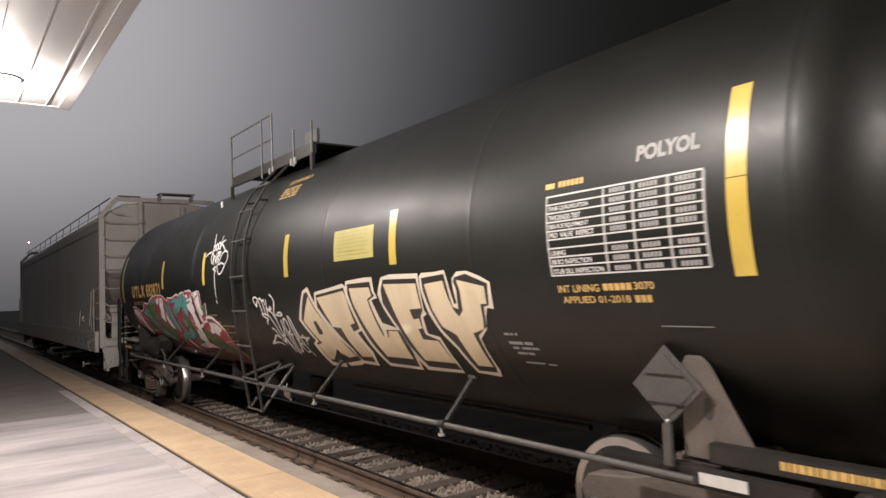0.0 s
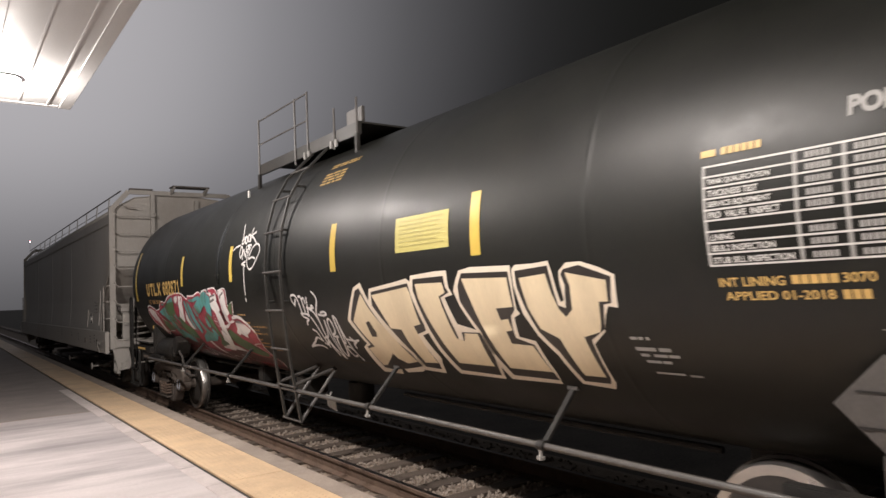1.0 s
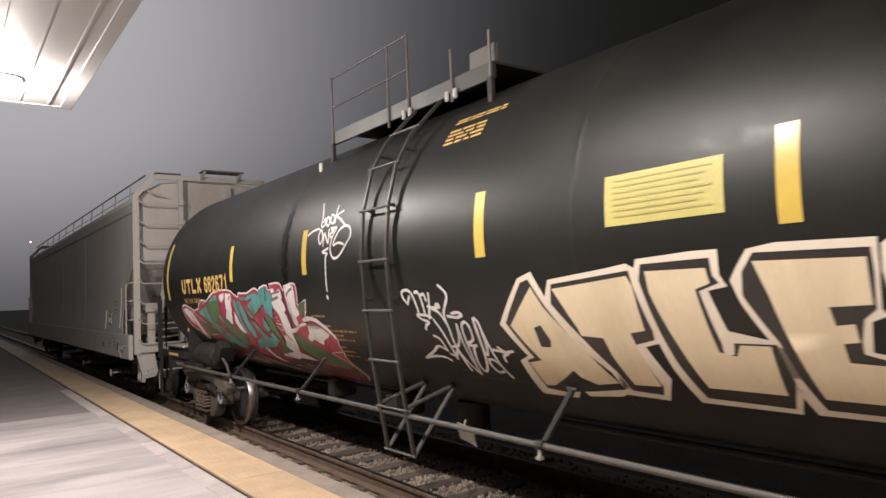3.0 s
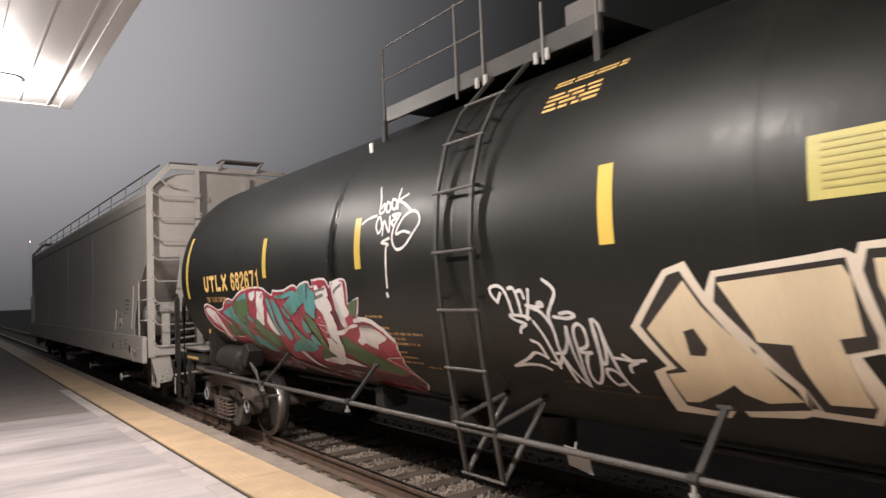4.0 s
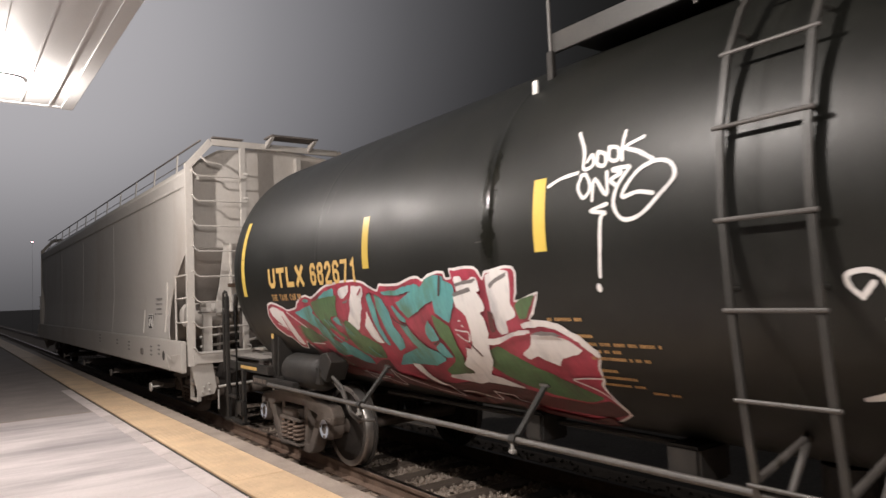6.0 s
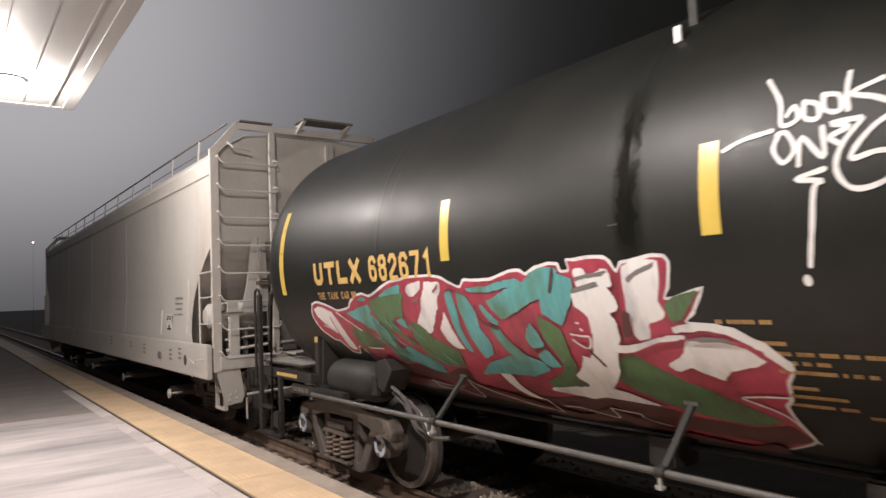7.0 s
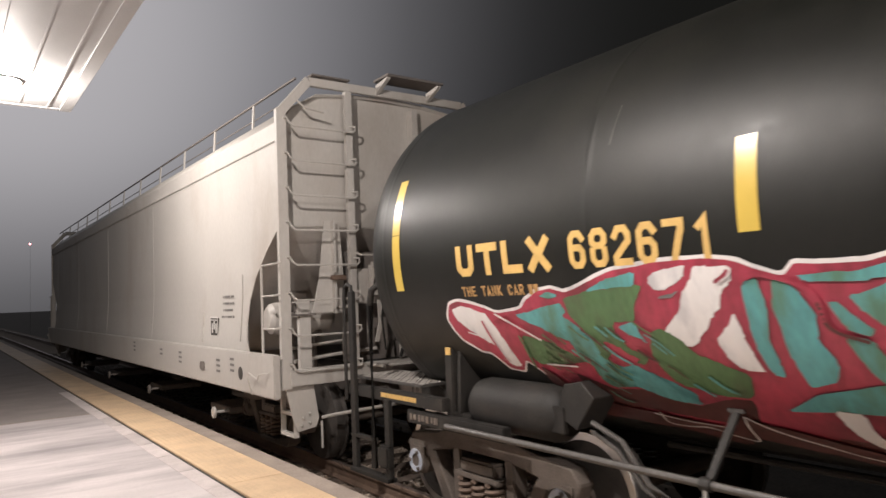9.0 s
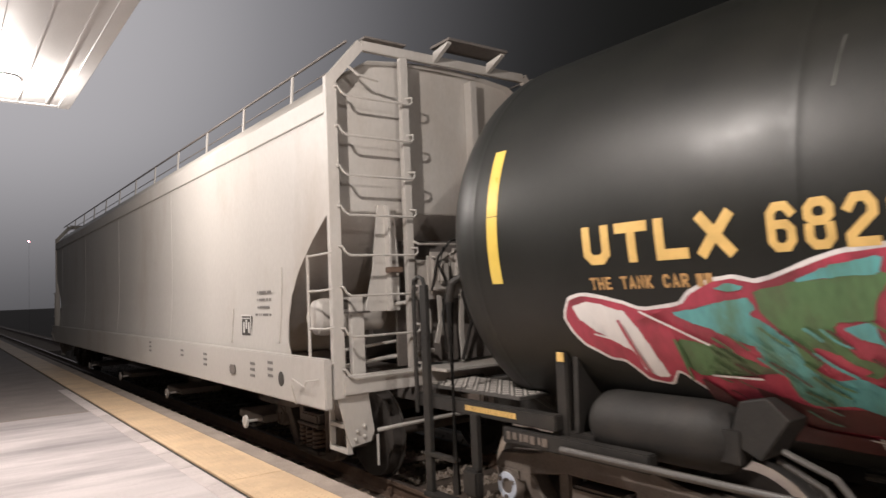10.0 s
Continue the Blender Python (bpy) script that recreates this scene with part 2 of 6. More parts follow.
def rod(bm, a, b, r, n=10, r2=None):
    """A round bar from a to b."""
    a, b = Vector(a), Vector(b)
    way = b - a
    m = Matrix.Translation((a + b) / 2) @ way.to_track_quat("Z", "Y").to_matrix().to_4x4()
    bmesh.ops.create_cone(bm, segments=n, radius1=r, radius2=r if r2 is None else r2, depth=way.length, cap_ends=True, matrix=m)


def tube(bm, points, r, n=8):
    """A bent round bar through the points."""
    pts = [Vector(p) for p in points]
    rings = []
    for i, p in enumerate(pts):
        way = (pts[min(i + 1, len(pts) - 1)] - pts[max(i - 1, 0)]).normalized()
        turn = way.to_track_quat("Z", "Y")
        rings.append([bm.verts.new(p + turn @ Vector((r * math.cos(2 * math.pi * k / n), r * math.sin(2 * math.pi * k / n), 0))) for k in range(n)])
    for r0, r1 in zip(rings, rings[1:]):
        for k in range(n):
            bm.faces.new((r0[k], r0[(k + 1) % n], r1[(k + 1) % n], r1[k]))
    bm.faces.new(rings[0][::-1])
    bm.faces.new(rings[-1])


def plate(bm, outline, axis, lo, hi, bevel=0.0):
    """A flat plate: outline in the two other axes, from lo to hi along the axis."""
    def at(u, v, w):
        return {"x": (w, u, v), "y": (u, w, v), "z": (u, v, w)}[axis]
    bottom = [bm.verts.new(at(u, v, lo)) for u, v in outline]
    top = [bm.verts.new(at(u, v, hi)) for u, v in outline]
    faces = [bm.faces.new(bottom[::-1]), bm.faces.new(top)]
    k = len(outline)
    faces += [bm.faces.new((bottom[i], bottom[(i + 1) % k], top[(i + 1) % k], top[i])) for i in range(k)]
    bmesh.ops.recalc_face_normals(bm, faces=faces)
    if bevel:
        bmesh.ops.bevel(bm, geom=list({e for f in faces for e in f.edges}), offset=bevel, segments=1, affect="EDGES")


def lathe(bm, profile, n=40, axis="x", centre=(0, 0, 0), caps=True):
    """Turns (along, radius) pairs round an axis."""
    rings = []
    for along, r in profile:
        ring = []
        for k in range(n):
            c, s = r * math.cos(2 * math.pi * k / n), r * math.sin(2 * math.pi * k / n)
            p = {"x": (along, c, s), "y": (c, along, s), "z": (c, s, along)}[axis]
            ring.append(bm.verts.new(Vector(p) + Vector(centre)))
        rings.append(ring)
    faces = []
    for r0, r1 in zip(rings, rings[1:]):
        for k in range(n):
            faces.append(bm.faces.new((r0[k], r0[(k + 1) % n], r1[(k + 1) % n], r1[k])))
    if caps:
        faces += [bm.faces.new(rings[0][::-1]), bm.faces.new(rings[-1])]
    bmesh.ops.recalc_face_normals(bm, faces=faces)


def mesh_of(name, bm, mat, smooth=30):
    me = bpy.data.meshes.new(name)
    bm.normal_update()
    if smooth:
        for f in bm.faces:
            f.smooth = True
        for e in bm.edges:
            if len(e.link_faces) == 2 and e.calc_face_angle(0) > radians(smooth):
                e.smooth = False
    bm.to_mesh(me)
    bm.free()
    me.materials.append(mat)
    return me


def part(name, bm, mat, parent=None, label="", smooth=30):
    ob = new(name, mesh_of(name, bm, mat, smooth))
    if parent:
        ob.parent = parent
    return tagged(ob, label)


def thing(name, bm, mat, label, category, group="", kind="", smooth=30):
    return tagged(part(name, bm, mat, smooth=smooth), label, category, group, kind)


# ---- ground, track, platform ----
bm = bmesh.new()
box(bm, (-400, -400, -1.2), (400, 900, -0.62))
thing("ground", bm, GROUND, "dark bare ground beside the track at night", "ground", kind="structure", smooth=0)

bm = bmesh.new()
plate(bm, [(3.0, -0.62), (3.04, -0.42), (3.3, -0.405), (6.2, -0.405), (6.9, -0.62)], "y", -60, 160)
thing("track_bed", bm, BALLAST, "brown ballast bed under the rails", "ground", kind="structure", smooth=0)

EDGE_X = 3.03
STRIP_IN, STRIP_OUT = 2.21, 2.80
bm = bmesh.new()
box(bm, (-1.8, -30, -0.62), (STRIP_IN - 0.03, 12.6, 0))
platform = thing("platform", bm, CONCRETE, "pale worn concrete platform slab with faint stains", "platform", kind="structure", smooth=0)
bm = bmesh.new()
box(bm, (-1.8, 12.6, -0.62), (STRIP_IN - 0.03, 120, -0.004))
thing("platform_far", bm, ASPHALT, "dark paving at the far end of the platform", "platform", kind="structure", smooth=0)
bm = bmesh.new()
box(bm, (STRIP_IN - 0.03, -30, -0.62), (STRIP_OUT, 120, -0.022))
thing("platform_joint", bm, JOINT, "dark joint and bed under the tactile strip", "platform", kind="structure", smooth=0)
bm = bmesh.new()
box(bm, (STRIP_OUT, -30, -0.62), (EDGE_X, 120, -0.006), 0.012)
thing("platform_edge", bm, EDGE_CONCRETE, "chipped concrete coping along the platform edge", "kerb", kind="structure", smooth=0)

RAIL_PROFILE = [(-0.07, -0.17), (0.07, -0.17), (0.07, -0.158), (0.012, -0.135), (0.010, -0.05), (0.036, -0.038), (0.036, -0.006), (0.028, 0.0),
                (-0.028, 0.0), (-0.036, -0.006), (-0.036, -0.038), (-0.010, -0.05), (-0.012, -0.135), (-0.07, -0.158)]
for side in (-1, 1):
    bm = bmesh.new()
    plate(bm, [(TRACK_X + side * 0.755 + x, RAIL_Z + z) for x, z in RAIL_PROFILE], "y", -60, 160)
    rail = thing("rail", bm, RUSTY_RAIL, "rusty steel rail with a worn head on wooden ties", "rail", "rails of the track", smooth=0)
    bm = bmesh.new()
    box(bm, (TRACK_X + side * 0.755 - 0.027, -60, RAIL_Z), (TRACK_X + side * 0.755 + 0.027, 160, RAIL_Z + 0.002))
    part("rail_head", bm, RAIL_HEAD, rail, smooth=0)

# canopy over the platform; its end and outer edge are in view
CAN_X, CAN_Y = 1.47, 10.6
bm = bmesh.new()
box(bm, (-1.9, -24, CAN_Z), (CAN_X, CAN_Y, CAN_Z + 0.06))
box(bm, (CAN_X - 0.16, -24, CAN_Z - 0.01), (CAN_X, CAN_Y, CAN_Z + 0.28), 0.01)
box(bm, (-1.9, CAN_Y - 0.12, CAN_Z - 0.005), (CAN_X - 0.16, CAN_Y, CAN_Z + 0.28), 0.01)
for k in range(9):
    x = CAN_X - 0.30 - 0.33 * k
    box(bm, (x - 0.010, -24, CAN_Z - 0.005), (x + 0.010, CAN_Y - 0.12, CAN_Z))
thing("canopy", bm, CANOPY_WHITE, "white panelled platform canopy lit from below", "canopy", kind="structure", smooth=0)
for lx, ly in LAMPS:
    bm = bmesh.new()
    lathe(bm, [(CAN_Z - 0.006, 0.20), (CAN_Z - 0.014, 0.20), (CAN_Z - 0.017, 0.195), (CAN_Z - 0.014, 0.185)], 28, "z", (lx, ly, 0), caps=False)
    lathe(bm, [(CAN_Z - 0.006, 0.20), (CAN_Z - 0.012, 0.20)], 28, "z", (lx, ly, 0))
    fixture = thing("canopy_lamp", bm, CANOPY_WHITE, "bright round lamp under the canopy", "lamp", "lamps under the canopy")
    bm = bmesh.new()
    lathe(bm, [(CAN_Z - 0.016, 0.18), (CAN_Z - 0.030, 0.16), (CAN_Z - 0.040, 0.10), (CAN_Z - 0.044, 0.02)], 28, "z", (lx, ly, 0))
    part("lens", bm, LAMP_GLOW, fixture, "glowing lens")

# ties, tactile panels, ballast stones
bed = bpy.data.objects["track_bed"]
bm = bmesh.new()
box(bm, (-1.28, -0.115, -0.16), (1.28, 0.115, 0), 0.012)
tie_mesh = mesh_of("tie", bm, TIE_WOOD, 0)
for k in range(-14, 60):
    tie = new("tie", tie_mesh)
    tie.parent = bed
    tie.location = (TRACK_X + random.uniform(-0.02, 0.02), 6.27 + 0.525 * k + random.uniform(-0.015, 0.015), RAIL_Z - 0.165)
    tie.rotation_euler = (0, 0, random.uniform(-0.012, 0.012))

joint_bed = bpy.data.objects["platform_joint"]
PANEL = 6.07
bm = bmesh.new()
box(bm, (STRIP_IN + 0.02, 0.006, -0.022), (STRIP_OUT - 0.004, PANEL - 0.006, 0.003), 0.004)
panel_mesh = mesh_of("tactile_panel", bm, TACTILE, 0)
for k in range(-5, 18):
    panel = new("tactile_panel", panel_mesh)
    panel.parent = joint_bed
    panel.location = (0, 6.63 + PANEL * (k - 1), random.uniform(-0.001, 0.001))

verts, faces = [], []
for iy in range(int(11.5 / 0.06)):
    for ix in range(8):
        x, y = STRIP_IN + 0.075 + ix * 0.06, 3.0 + iy * 0.06
        if abs((y - 6.63) % PANEL) < 0.03:
            continue
        base = len(verts)
        for r, z in ((0.013, 0.002), (0.008, 0.0055)):
            verts += [(x + r * math.cos(a), y + r * math.sin(a), z) for a in [math.pi / 3 * j for j in range(6)]]
        faces += [(base + j, base + (j + 1) % 6, base + 6 + (j + 1) % 6, base + 6 + j) for j in range(6)]
        faces.append(tuple(base + 6 + j for j in range(6)))
me = bpy.data.meshes.new("tactile_domes")
me.from_pydata(verts, [], faces)
me.materials.append(TACTILE)
tagged(new("tactile_domes", me), "rows of small raised warning domes on the yellow strip", "paving", kind="stuff")


def stones(name, spots, label):
    verts, faces = [], []
    for x, y, z, r in spots:
        base = len(verts)
        turn = Euler((random.uniform(0, 6), random.uniform(0, 6), random.uniform(0, 6))).to_matrix()
        for p in ((1, 0, 0), (-1, 0, 0), (0, 1, 0), (0, -1, 0), (0, 0, 1), (0, 0, -1), (0.6, 0.6, 0.5), (-0.6, -0.6, 0.5)):
            verts.append(Vector((x, y, z)) + turn @ Vector([c * r * random.uniform(0.7, 1.2) for c in p]))
        for a, b, c in ((0, 2, 6), (2, 4, 6), (4, 0, 6), (1, 3, 7), (3, 4, 7), (4, 1, 7), (2, 1, 4), (3, 0, 4), (2, 0, 5), (1, 2, 5), (3, 1, 5), (0, 3, 5)):
            faces.append((base + a, base + b, base + c))
    me = bpy.data.meshes.new(name)
    me.from_pydata(verts, [], faces)
    me.materials.append(STONE)
    return tagged(new(name, me), label, "ballast", kind="stuff")


spots = []
for k in range(-6, 50):
    y0 = 6.27 + 0.525 * k
    for _ in range(170 if k < 22 else 60):
        x = random.uniform(TRACK_X - 0.70, TRACK_X + 0.72)
        spots.append((x, random.uniform(y0 + 0.125, y0 + 0.40), RAIL_Z - 0.185 + random.uniform(-0.02, 0.025), random.uniform(0.014, 0.030)))
    for _ in range(36):
        spots.append((random.uniform(3.04, TRACK_X - 0.84), random.uniform(y0, y0 + 0.525), RAIL_Z - 0.19 + random.uniform(-0.02, 0.012), random.uniform(0.010, 0.024)))
    for _ in range(30):
        spots.append((random.uniform(TRACK_X + 0.84, 6.2), random.uniform(y0, y0 + 0.525), RAIL_Z - 0.19, random.uniform(0.014, 0.03)))
stones("ballast_stones", spots, "loose grey-brown crushed stone between the ties")

# worn edge between the two pavings
bm = bmesh.new()
box(bm, (-1.8, 12.55, -0.01), (STRIP_IN - 0.03, 12.60, 0.002))
thing("platform_groove", bm, EDGE_CONCRETE, "worn edge between the two pavings", "joint", kind="structure", smooth=0)

# a row of edging pavers beside the strip
bm = bmesh.new()
box(bm, (2.0, 0.006, -0.05), (2.178, 0.874, 0.004), 0.004)
paver_mesh = mesh_of("edging_paver", bm, PAVER, 0)
for k in range(15):
    paver = new("edging_paver", paver_mesh)
    paver.parent = platform
    paver.location = (0, 3.08 + 0.88 * k, random.uniform(-0.002, 0.001))

# far signal
bm = bmesh.new()
rod(bm, (6.45, 69.95, -0.7), (6.45, 69.95, 7.4), 0.006)
signal = thing("railway_signal", bm, FRAME_BLACK, "distant signal mast with a small red light", "signal")
bm = bmesh.new()
box(bm, (6.35, 69.82, 7.4), (6.51, 70.0, 7.6), 0.03)
part("signal_head", bm, FRAME_BLACK, signal)
bm = bmesh.new()
lathe(bm, [(69.78, 0.02), (69.77, 0.055), (69.83, 0.065)], 16, "y", (6.43, 0, 7.5))
part("signal_lens", bm, RED_SIGNAL, signal, "glowing red lens")

# outlines on the shell: metres along the car from its middle, and up round the shell from its widest line
PAINT = {
    "a_pale": [(-1.8, -0.3), (-1.94, -0.26), (-2.02, -0.43), (-2.21, -0.77), (-2.37, -0.96), (-2.4, -1.14), (-2.28, -1.21), (-1.97, -1.26), (-1.95, -1.17), (-1.84, -1.3), (-1.49, -1.3), (-1.52, -0.94), (-1.63, -0.89), (-1.49, -0.63)],
    "a_black": [(-1.82, -0.33), (-1.9, -0.31), (-1.99, -0.48), (-2.17, -0.78), (-2.33, -0.98), (-2.35, -1.13), (-2.06, -1.19), (-1.77, -1.24), (-1.6, -1.22), (-1.6, -0.93), (-1.69, -0.9), (-1.56, -0.62)],
    "a_cream": [(-1.91, -0.36), (-1.98, -0.5), (-2.11, -0.68), (-2.21, -0.82), (-2.34, -1.07), (-2.14, -1.11), (-2.03, -1.05), (-2.0, -0.99), (-1.88, -1.07), (-1.71, -1.17), (-1.62, -1.18), (-1.61, -0.95), (-1.75, -0.92), (-1.6, -0.64)],
    "a_eye": [(-1.83, -0.65), (-1.9, -0.63), (-1.94, -0.75), (-1.91, -0.8), (-1.82, -0.8), (-1.83, -0.7)],
    "t_pale": [(-2.08, -0.32), (-2.56, -0.27), (-2.71, -0.25), (-2.8, -0.3), (-2.77, -0.44), (-2.83, -0.65), (-2.8, -0.73), (-2.69, -0.76), (-2.76, -0.99), (-2.65, -1.19), (-2.34, -1.18), (-2.37, -0.96), (-2.2, -0.78), (-2.02, -0.43)],
    "t_black": [(-2.1, -0.35), (-2.72, -0.29), (-2.73, -0.37), (-2.78, -0.65), (-2.77, -0.71), (-2.62, -0.75), (-2.67, -1.06), (-2.63, -1.14), (-2.41, -1.13), (-2.38, -0.97), (-2.23, -0.72), (-2.06, -0.48)],
    "t_cream": [(-2.1, -0.38), (-2.7, -0.32), (-2.73, -0.38), (-2.73, -0.65), (-2.62, -0.67), (-2.66, -1.06), (-2.46, -1.07), (-2.41, -0.84), (-2.4, -0.71), (-2.23, -0.7), (-2.22, -0.64), (-2.15, -0.48)],
    "l_pale": [(-2.78, -0.23), (-3.13, -0.21), (-3.28, -0.21), (-3.27, -0.34), (-3.3, -0.4), (-3.19, -0.42), (-3.24, -0.64), (-3.5, -0.7), (-3.53, -0.93), (-3.44, -1.17), (-2.87, -1.17), (-2.81, -0.9), (-2.74, -0.35)],
    "l_black": [(-2.81, -0.26), (-3.23, -0.25), (-3.23, -0.34), (-3.26, -0.38), (-3.14, -0.42), (-3.18, -0.71), (-3.17, -0.79), (-3.23, -0.78), (-3.25, -0.71), (-3.47, -0.71), (-3.49, -0.94), (-3.42, -1.13), (-2.93, -1.12), (-2.86, -0.86), (-2.78, -0.35)],
    "l_cream": [(-2.83, -0.3), (-3.2, -0.3), (-3.21, -0.38), (-3.12, -0.41), (-3.15, -0.77), (-3.24, -0.79), (-3.28, -0.72), (-3.44, -0.72), (-3.42, -1.03), (-2.98, -1.03), (-2.91, -0.72), (-2.83, -0.42)],
    "e_pale": [(-3.36, -0.31), (-3.43, -0.22), (-3.57, -0.2), (-4.0, -0.21), (-3.99, -0.35), (-3.97, -0.52), (-3.99, -0.55), (-3.92, -0.58), (-3.89, -0.73), (-4.04, -0.76), (-4.07, -1.03), (-4.05, -1.15), (-3.52, -1.16), (-3.48, -0.99), (-3.47, -0.75), (-3.35, -0.49), (-3.32, -0.37)],
    "e_black": [(-3.39, -0.33), (-3.46, -0.24), (-3.97, -0.25), (-3.97, -0.36), (-3.95, -0.52), (-3.89, -0.57), (-3.86, -0.67), (-3.85, -0.74), (-4.01, -0.79), (-4.05, -1.11), (-3.58, -1.11), (-3.53, -0.93), (-3.49, -0.7), (-3.37, -0.45)],
    "e_cream": [(-3.45, -0.28), (-3.95, -0.29), (-3.94, -0.5), (-3.76, -0.51), (-3.77, -0.6), (-3.85, -0.59), (-3.85, -0.68), (-3.78, -0.69), (-3.78, -0.79), (-3.99, -0.8), (-4.04, -1.03), (-3.6, -1.03), (-3.55, -0.74), (-3.5, -0.45)],
    "y_pale": [(-4.01, -0.24), (-4.05, -0.21), (-4.22, -0.21), (-4.36, -0.2), (-4.38, -0.28), (-4.39, -0.39), (-4.4, -0.47), (-4.43, -0.46), (-4.43, -0.33), (-4.44, -0.27), (-4.51, -0.22), (-4.63, -0.22), (-4.76, -0.26), (-4.87, -0.31), (-4.84, -0.51), (-4.77, -0.5), (-4.73, -0.56), (-4.68, -0.67), (-4.56, -0.76), (-4.56, -1.07), (-4.52, -1.14), (-4.25, -1.12), (-4.19, -0.87), (-4.09, -0.72), (-4.02, -0.55), (-4.0, -0.35)],
    "y_black": [(-4.04, -0.25), (-4.35, -0.23), (-4.36, -0.33), (-4.37, -0.49), (-4.43, -0.51), (-4.47, -0.36), (-4.45, -0.29), (-4.48, -0.26), (-4.61, -0.24), (-4.84, -0.32), (-4.8, -0.48), (-4.74, -0.49), (-4.69, -0.65), (-4.55, -0.73), (-4.54, -1.03), (-4.51, -1.09), (-4.29, -1.09), (-4.22, -0.84), (-4.11, -0.68), (-4.06, -0.51), (-4.03, -0.35)],
    "y_cream": [(-4.07, -0.3), (-4.32, -0.28), (-4.34, -0.41), (-4.37, -0.52), (-4.41, -0.57), (-4.48, -0.52), (-4.51, -0.37), (-4.49, -0.28), (-4.8, -0.34), (-4.78, -0.47), (-4.71, -0.47), (-4.68, -0.6), (-4.65, -0.67), (-4.5, -0.71), (-4.51, -1.03), (-4.33, -1.03), (-4.28, -0.73), (-4.14, -0.66), (-4.09, -0.51)],
    "piece_top": [(6.24, -0.53), (6.18, -0.44), (6.05, -0.41), (5.87, -0.44), (5.75, -0.47), (5.64, -0.51), (5.39, -0.48), (5.33, -0.42), (5.2, -0.36), (5.06, -0.34), (4.95, -0.37), (4.86, -0.35), (4.72, -0.3), (4.55, -0.25), (4.4, -0.24), (4.25, -0.22), (4.07, -0.22), (3.93, -0.22), (3.79, -0.24), (3.68, -0.29), (3.57, -0.33), (3.51, -0.27), (3.38, -0.28), (3.2, -0.28), (3.08, -0.25), (2.98, -0.23), (2.89, -0.23), (2.83, -0.26), (2.74, -0.22), (2.6, -0.2), (2.52, -0.21), (2.51, -0.26)],
    "piece_low": [(6.26, -0.59), (6.23, -0.68), (6.17, -0.77), (6.08, -0.82), (6.0, -0.87), (5.9, -0.88), (5.84, -0.95), (5.79, -1.02), (5.63, -1.04), (5.55, -0.92), (5.41, -1.07), (5.31, -1.23), (5.13, -1.39), (4.83, -1.41), (4.53, -1.42), (4.17, -1.54), (4.1, -1.4), (3.74, -1.47), (3.39, -1.57), (3.33, -1.62), (2.96, -1.63), (2.65, -1.48), (2.46, -1.59), (2.18, -1.7), (1.8, -1.76), (1.56, -1.66)],
    "white_e": [(2.04, -0.26), (1.95, -0.23), (1.79, -0.24), (1.79, -0.33), (1.84, -0.46), (1.81, -0.56), (1.95, -0.61), (1.97, -0.71), (2.07, -0.71), (2.07, -0.56), (2.06, -0.42)],
    "smear": [(2.03, -0.33), (1.92, -0.28), (1.81, -0.25), (1.82, -0.28), (1.93, -0.31), (2.01, -0.36)],
    "smear2": [(2.45, -0.38), (2.23, -0.34), (2.22, -0.37), (2.45, -0.41)],
    "smear4": [(1.73, -0.70), (1.63, -0.668), (1.5, -0.674), (1.41, -0.706), (1.5, -0.703), (1.64, -0.704)],
    "smear5": [(2.10, -0.52), (2.04, -0.53), (2.085, -0.69), (2.14, -0.685)],
    "smear6": [(2.40, -0.31), (2.27, -0.292), (2.14, -0.272), (2.15, -0.30), (2.30, -0.315), (2.39, -0.335)],
    "leaf": [(1.8, -0.48), (1.71, -0.43), (1.58, -0.41), (1.64, -0.49), (1.74, -0.59), (1.8, -0.58)],
    "white_arch": [(1.8, -0.62), (1.62, -0.59), (1.46, -0.61), (1.31, -0.69), (1.2, -0.8), (1.19, -0.85), (1.23, -0.86), (1.34, -0.74), (1.48, -0.66), (1.63, -0.64), (1.8, -0.66)],
    "white_f": [(1.74, -0.7), (1.59, -0.69), (1.44, -0.72), (1.32, -0.81), (1.39, -0.85), (1.53, -0.88), (1.61, -0.96), (1.68, -0.93), (1.78, -0.88), (1.87, -0.92), (1.93, -0.88), (1.79, -0.79)],
    "white_band": [(2.27, -0.75), (2.11, -0.74), (1.85, -0.67), (1.73, -0.66), (1.74, -0.69), (1.95, -0.72), (2.14, -0.8), (2.29, -0.8)],
    "green_d": [(2.33, -0.89), (2.15, -0.81), (2.01, -0.9), (1.88, -0.98), (1.73, -1.05), (1.55, -1.16), (1.4, -1.26), (1.6, -1.35), (1.86, -1.31), (2.09, -1.23), (2.27, -1.12), (2.37, -1.03)],
    "maroon": [(3.66, -1.33), (3.17, -1.34), (2.51, -1.18), (2.26, -1.24), (1.95, -1.34), (1.62, -1.37), (1.38, -1.28), (1.31, -1.44), (1.59, -1.58), (2.0, -1.56), (2.35, -1.52), (2.78, -1.53), (3.34, -1.54)],
    "maroon_l": [(5.15, -0.98), (4.99, -1.05), (4.88, -1.11), (4.66, -1.08), (4.52, -1.13), (4.31, -1.19), (4.09, -1.09), (3.93, -1.08), (4.01, -1.35), (4.23, -1.33), (4.45, -1.31), (4.68, -1.28), (5.01, -1.29)],
    "green_x": [(5.48, -0.7), (5.34, -0.72), (5.2, -0.75), (5.08, -0.82), (4.95, -0.88), (5.12, -0.91), (5.42, -0.94), (5.48, -0.87)],
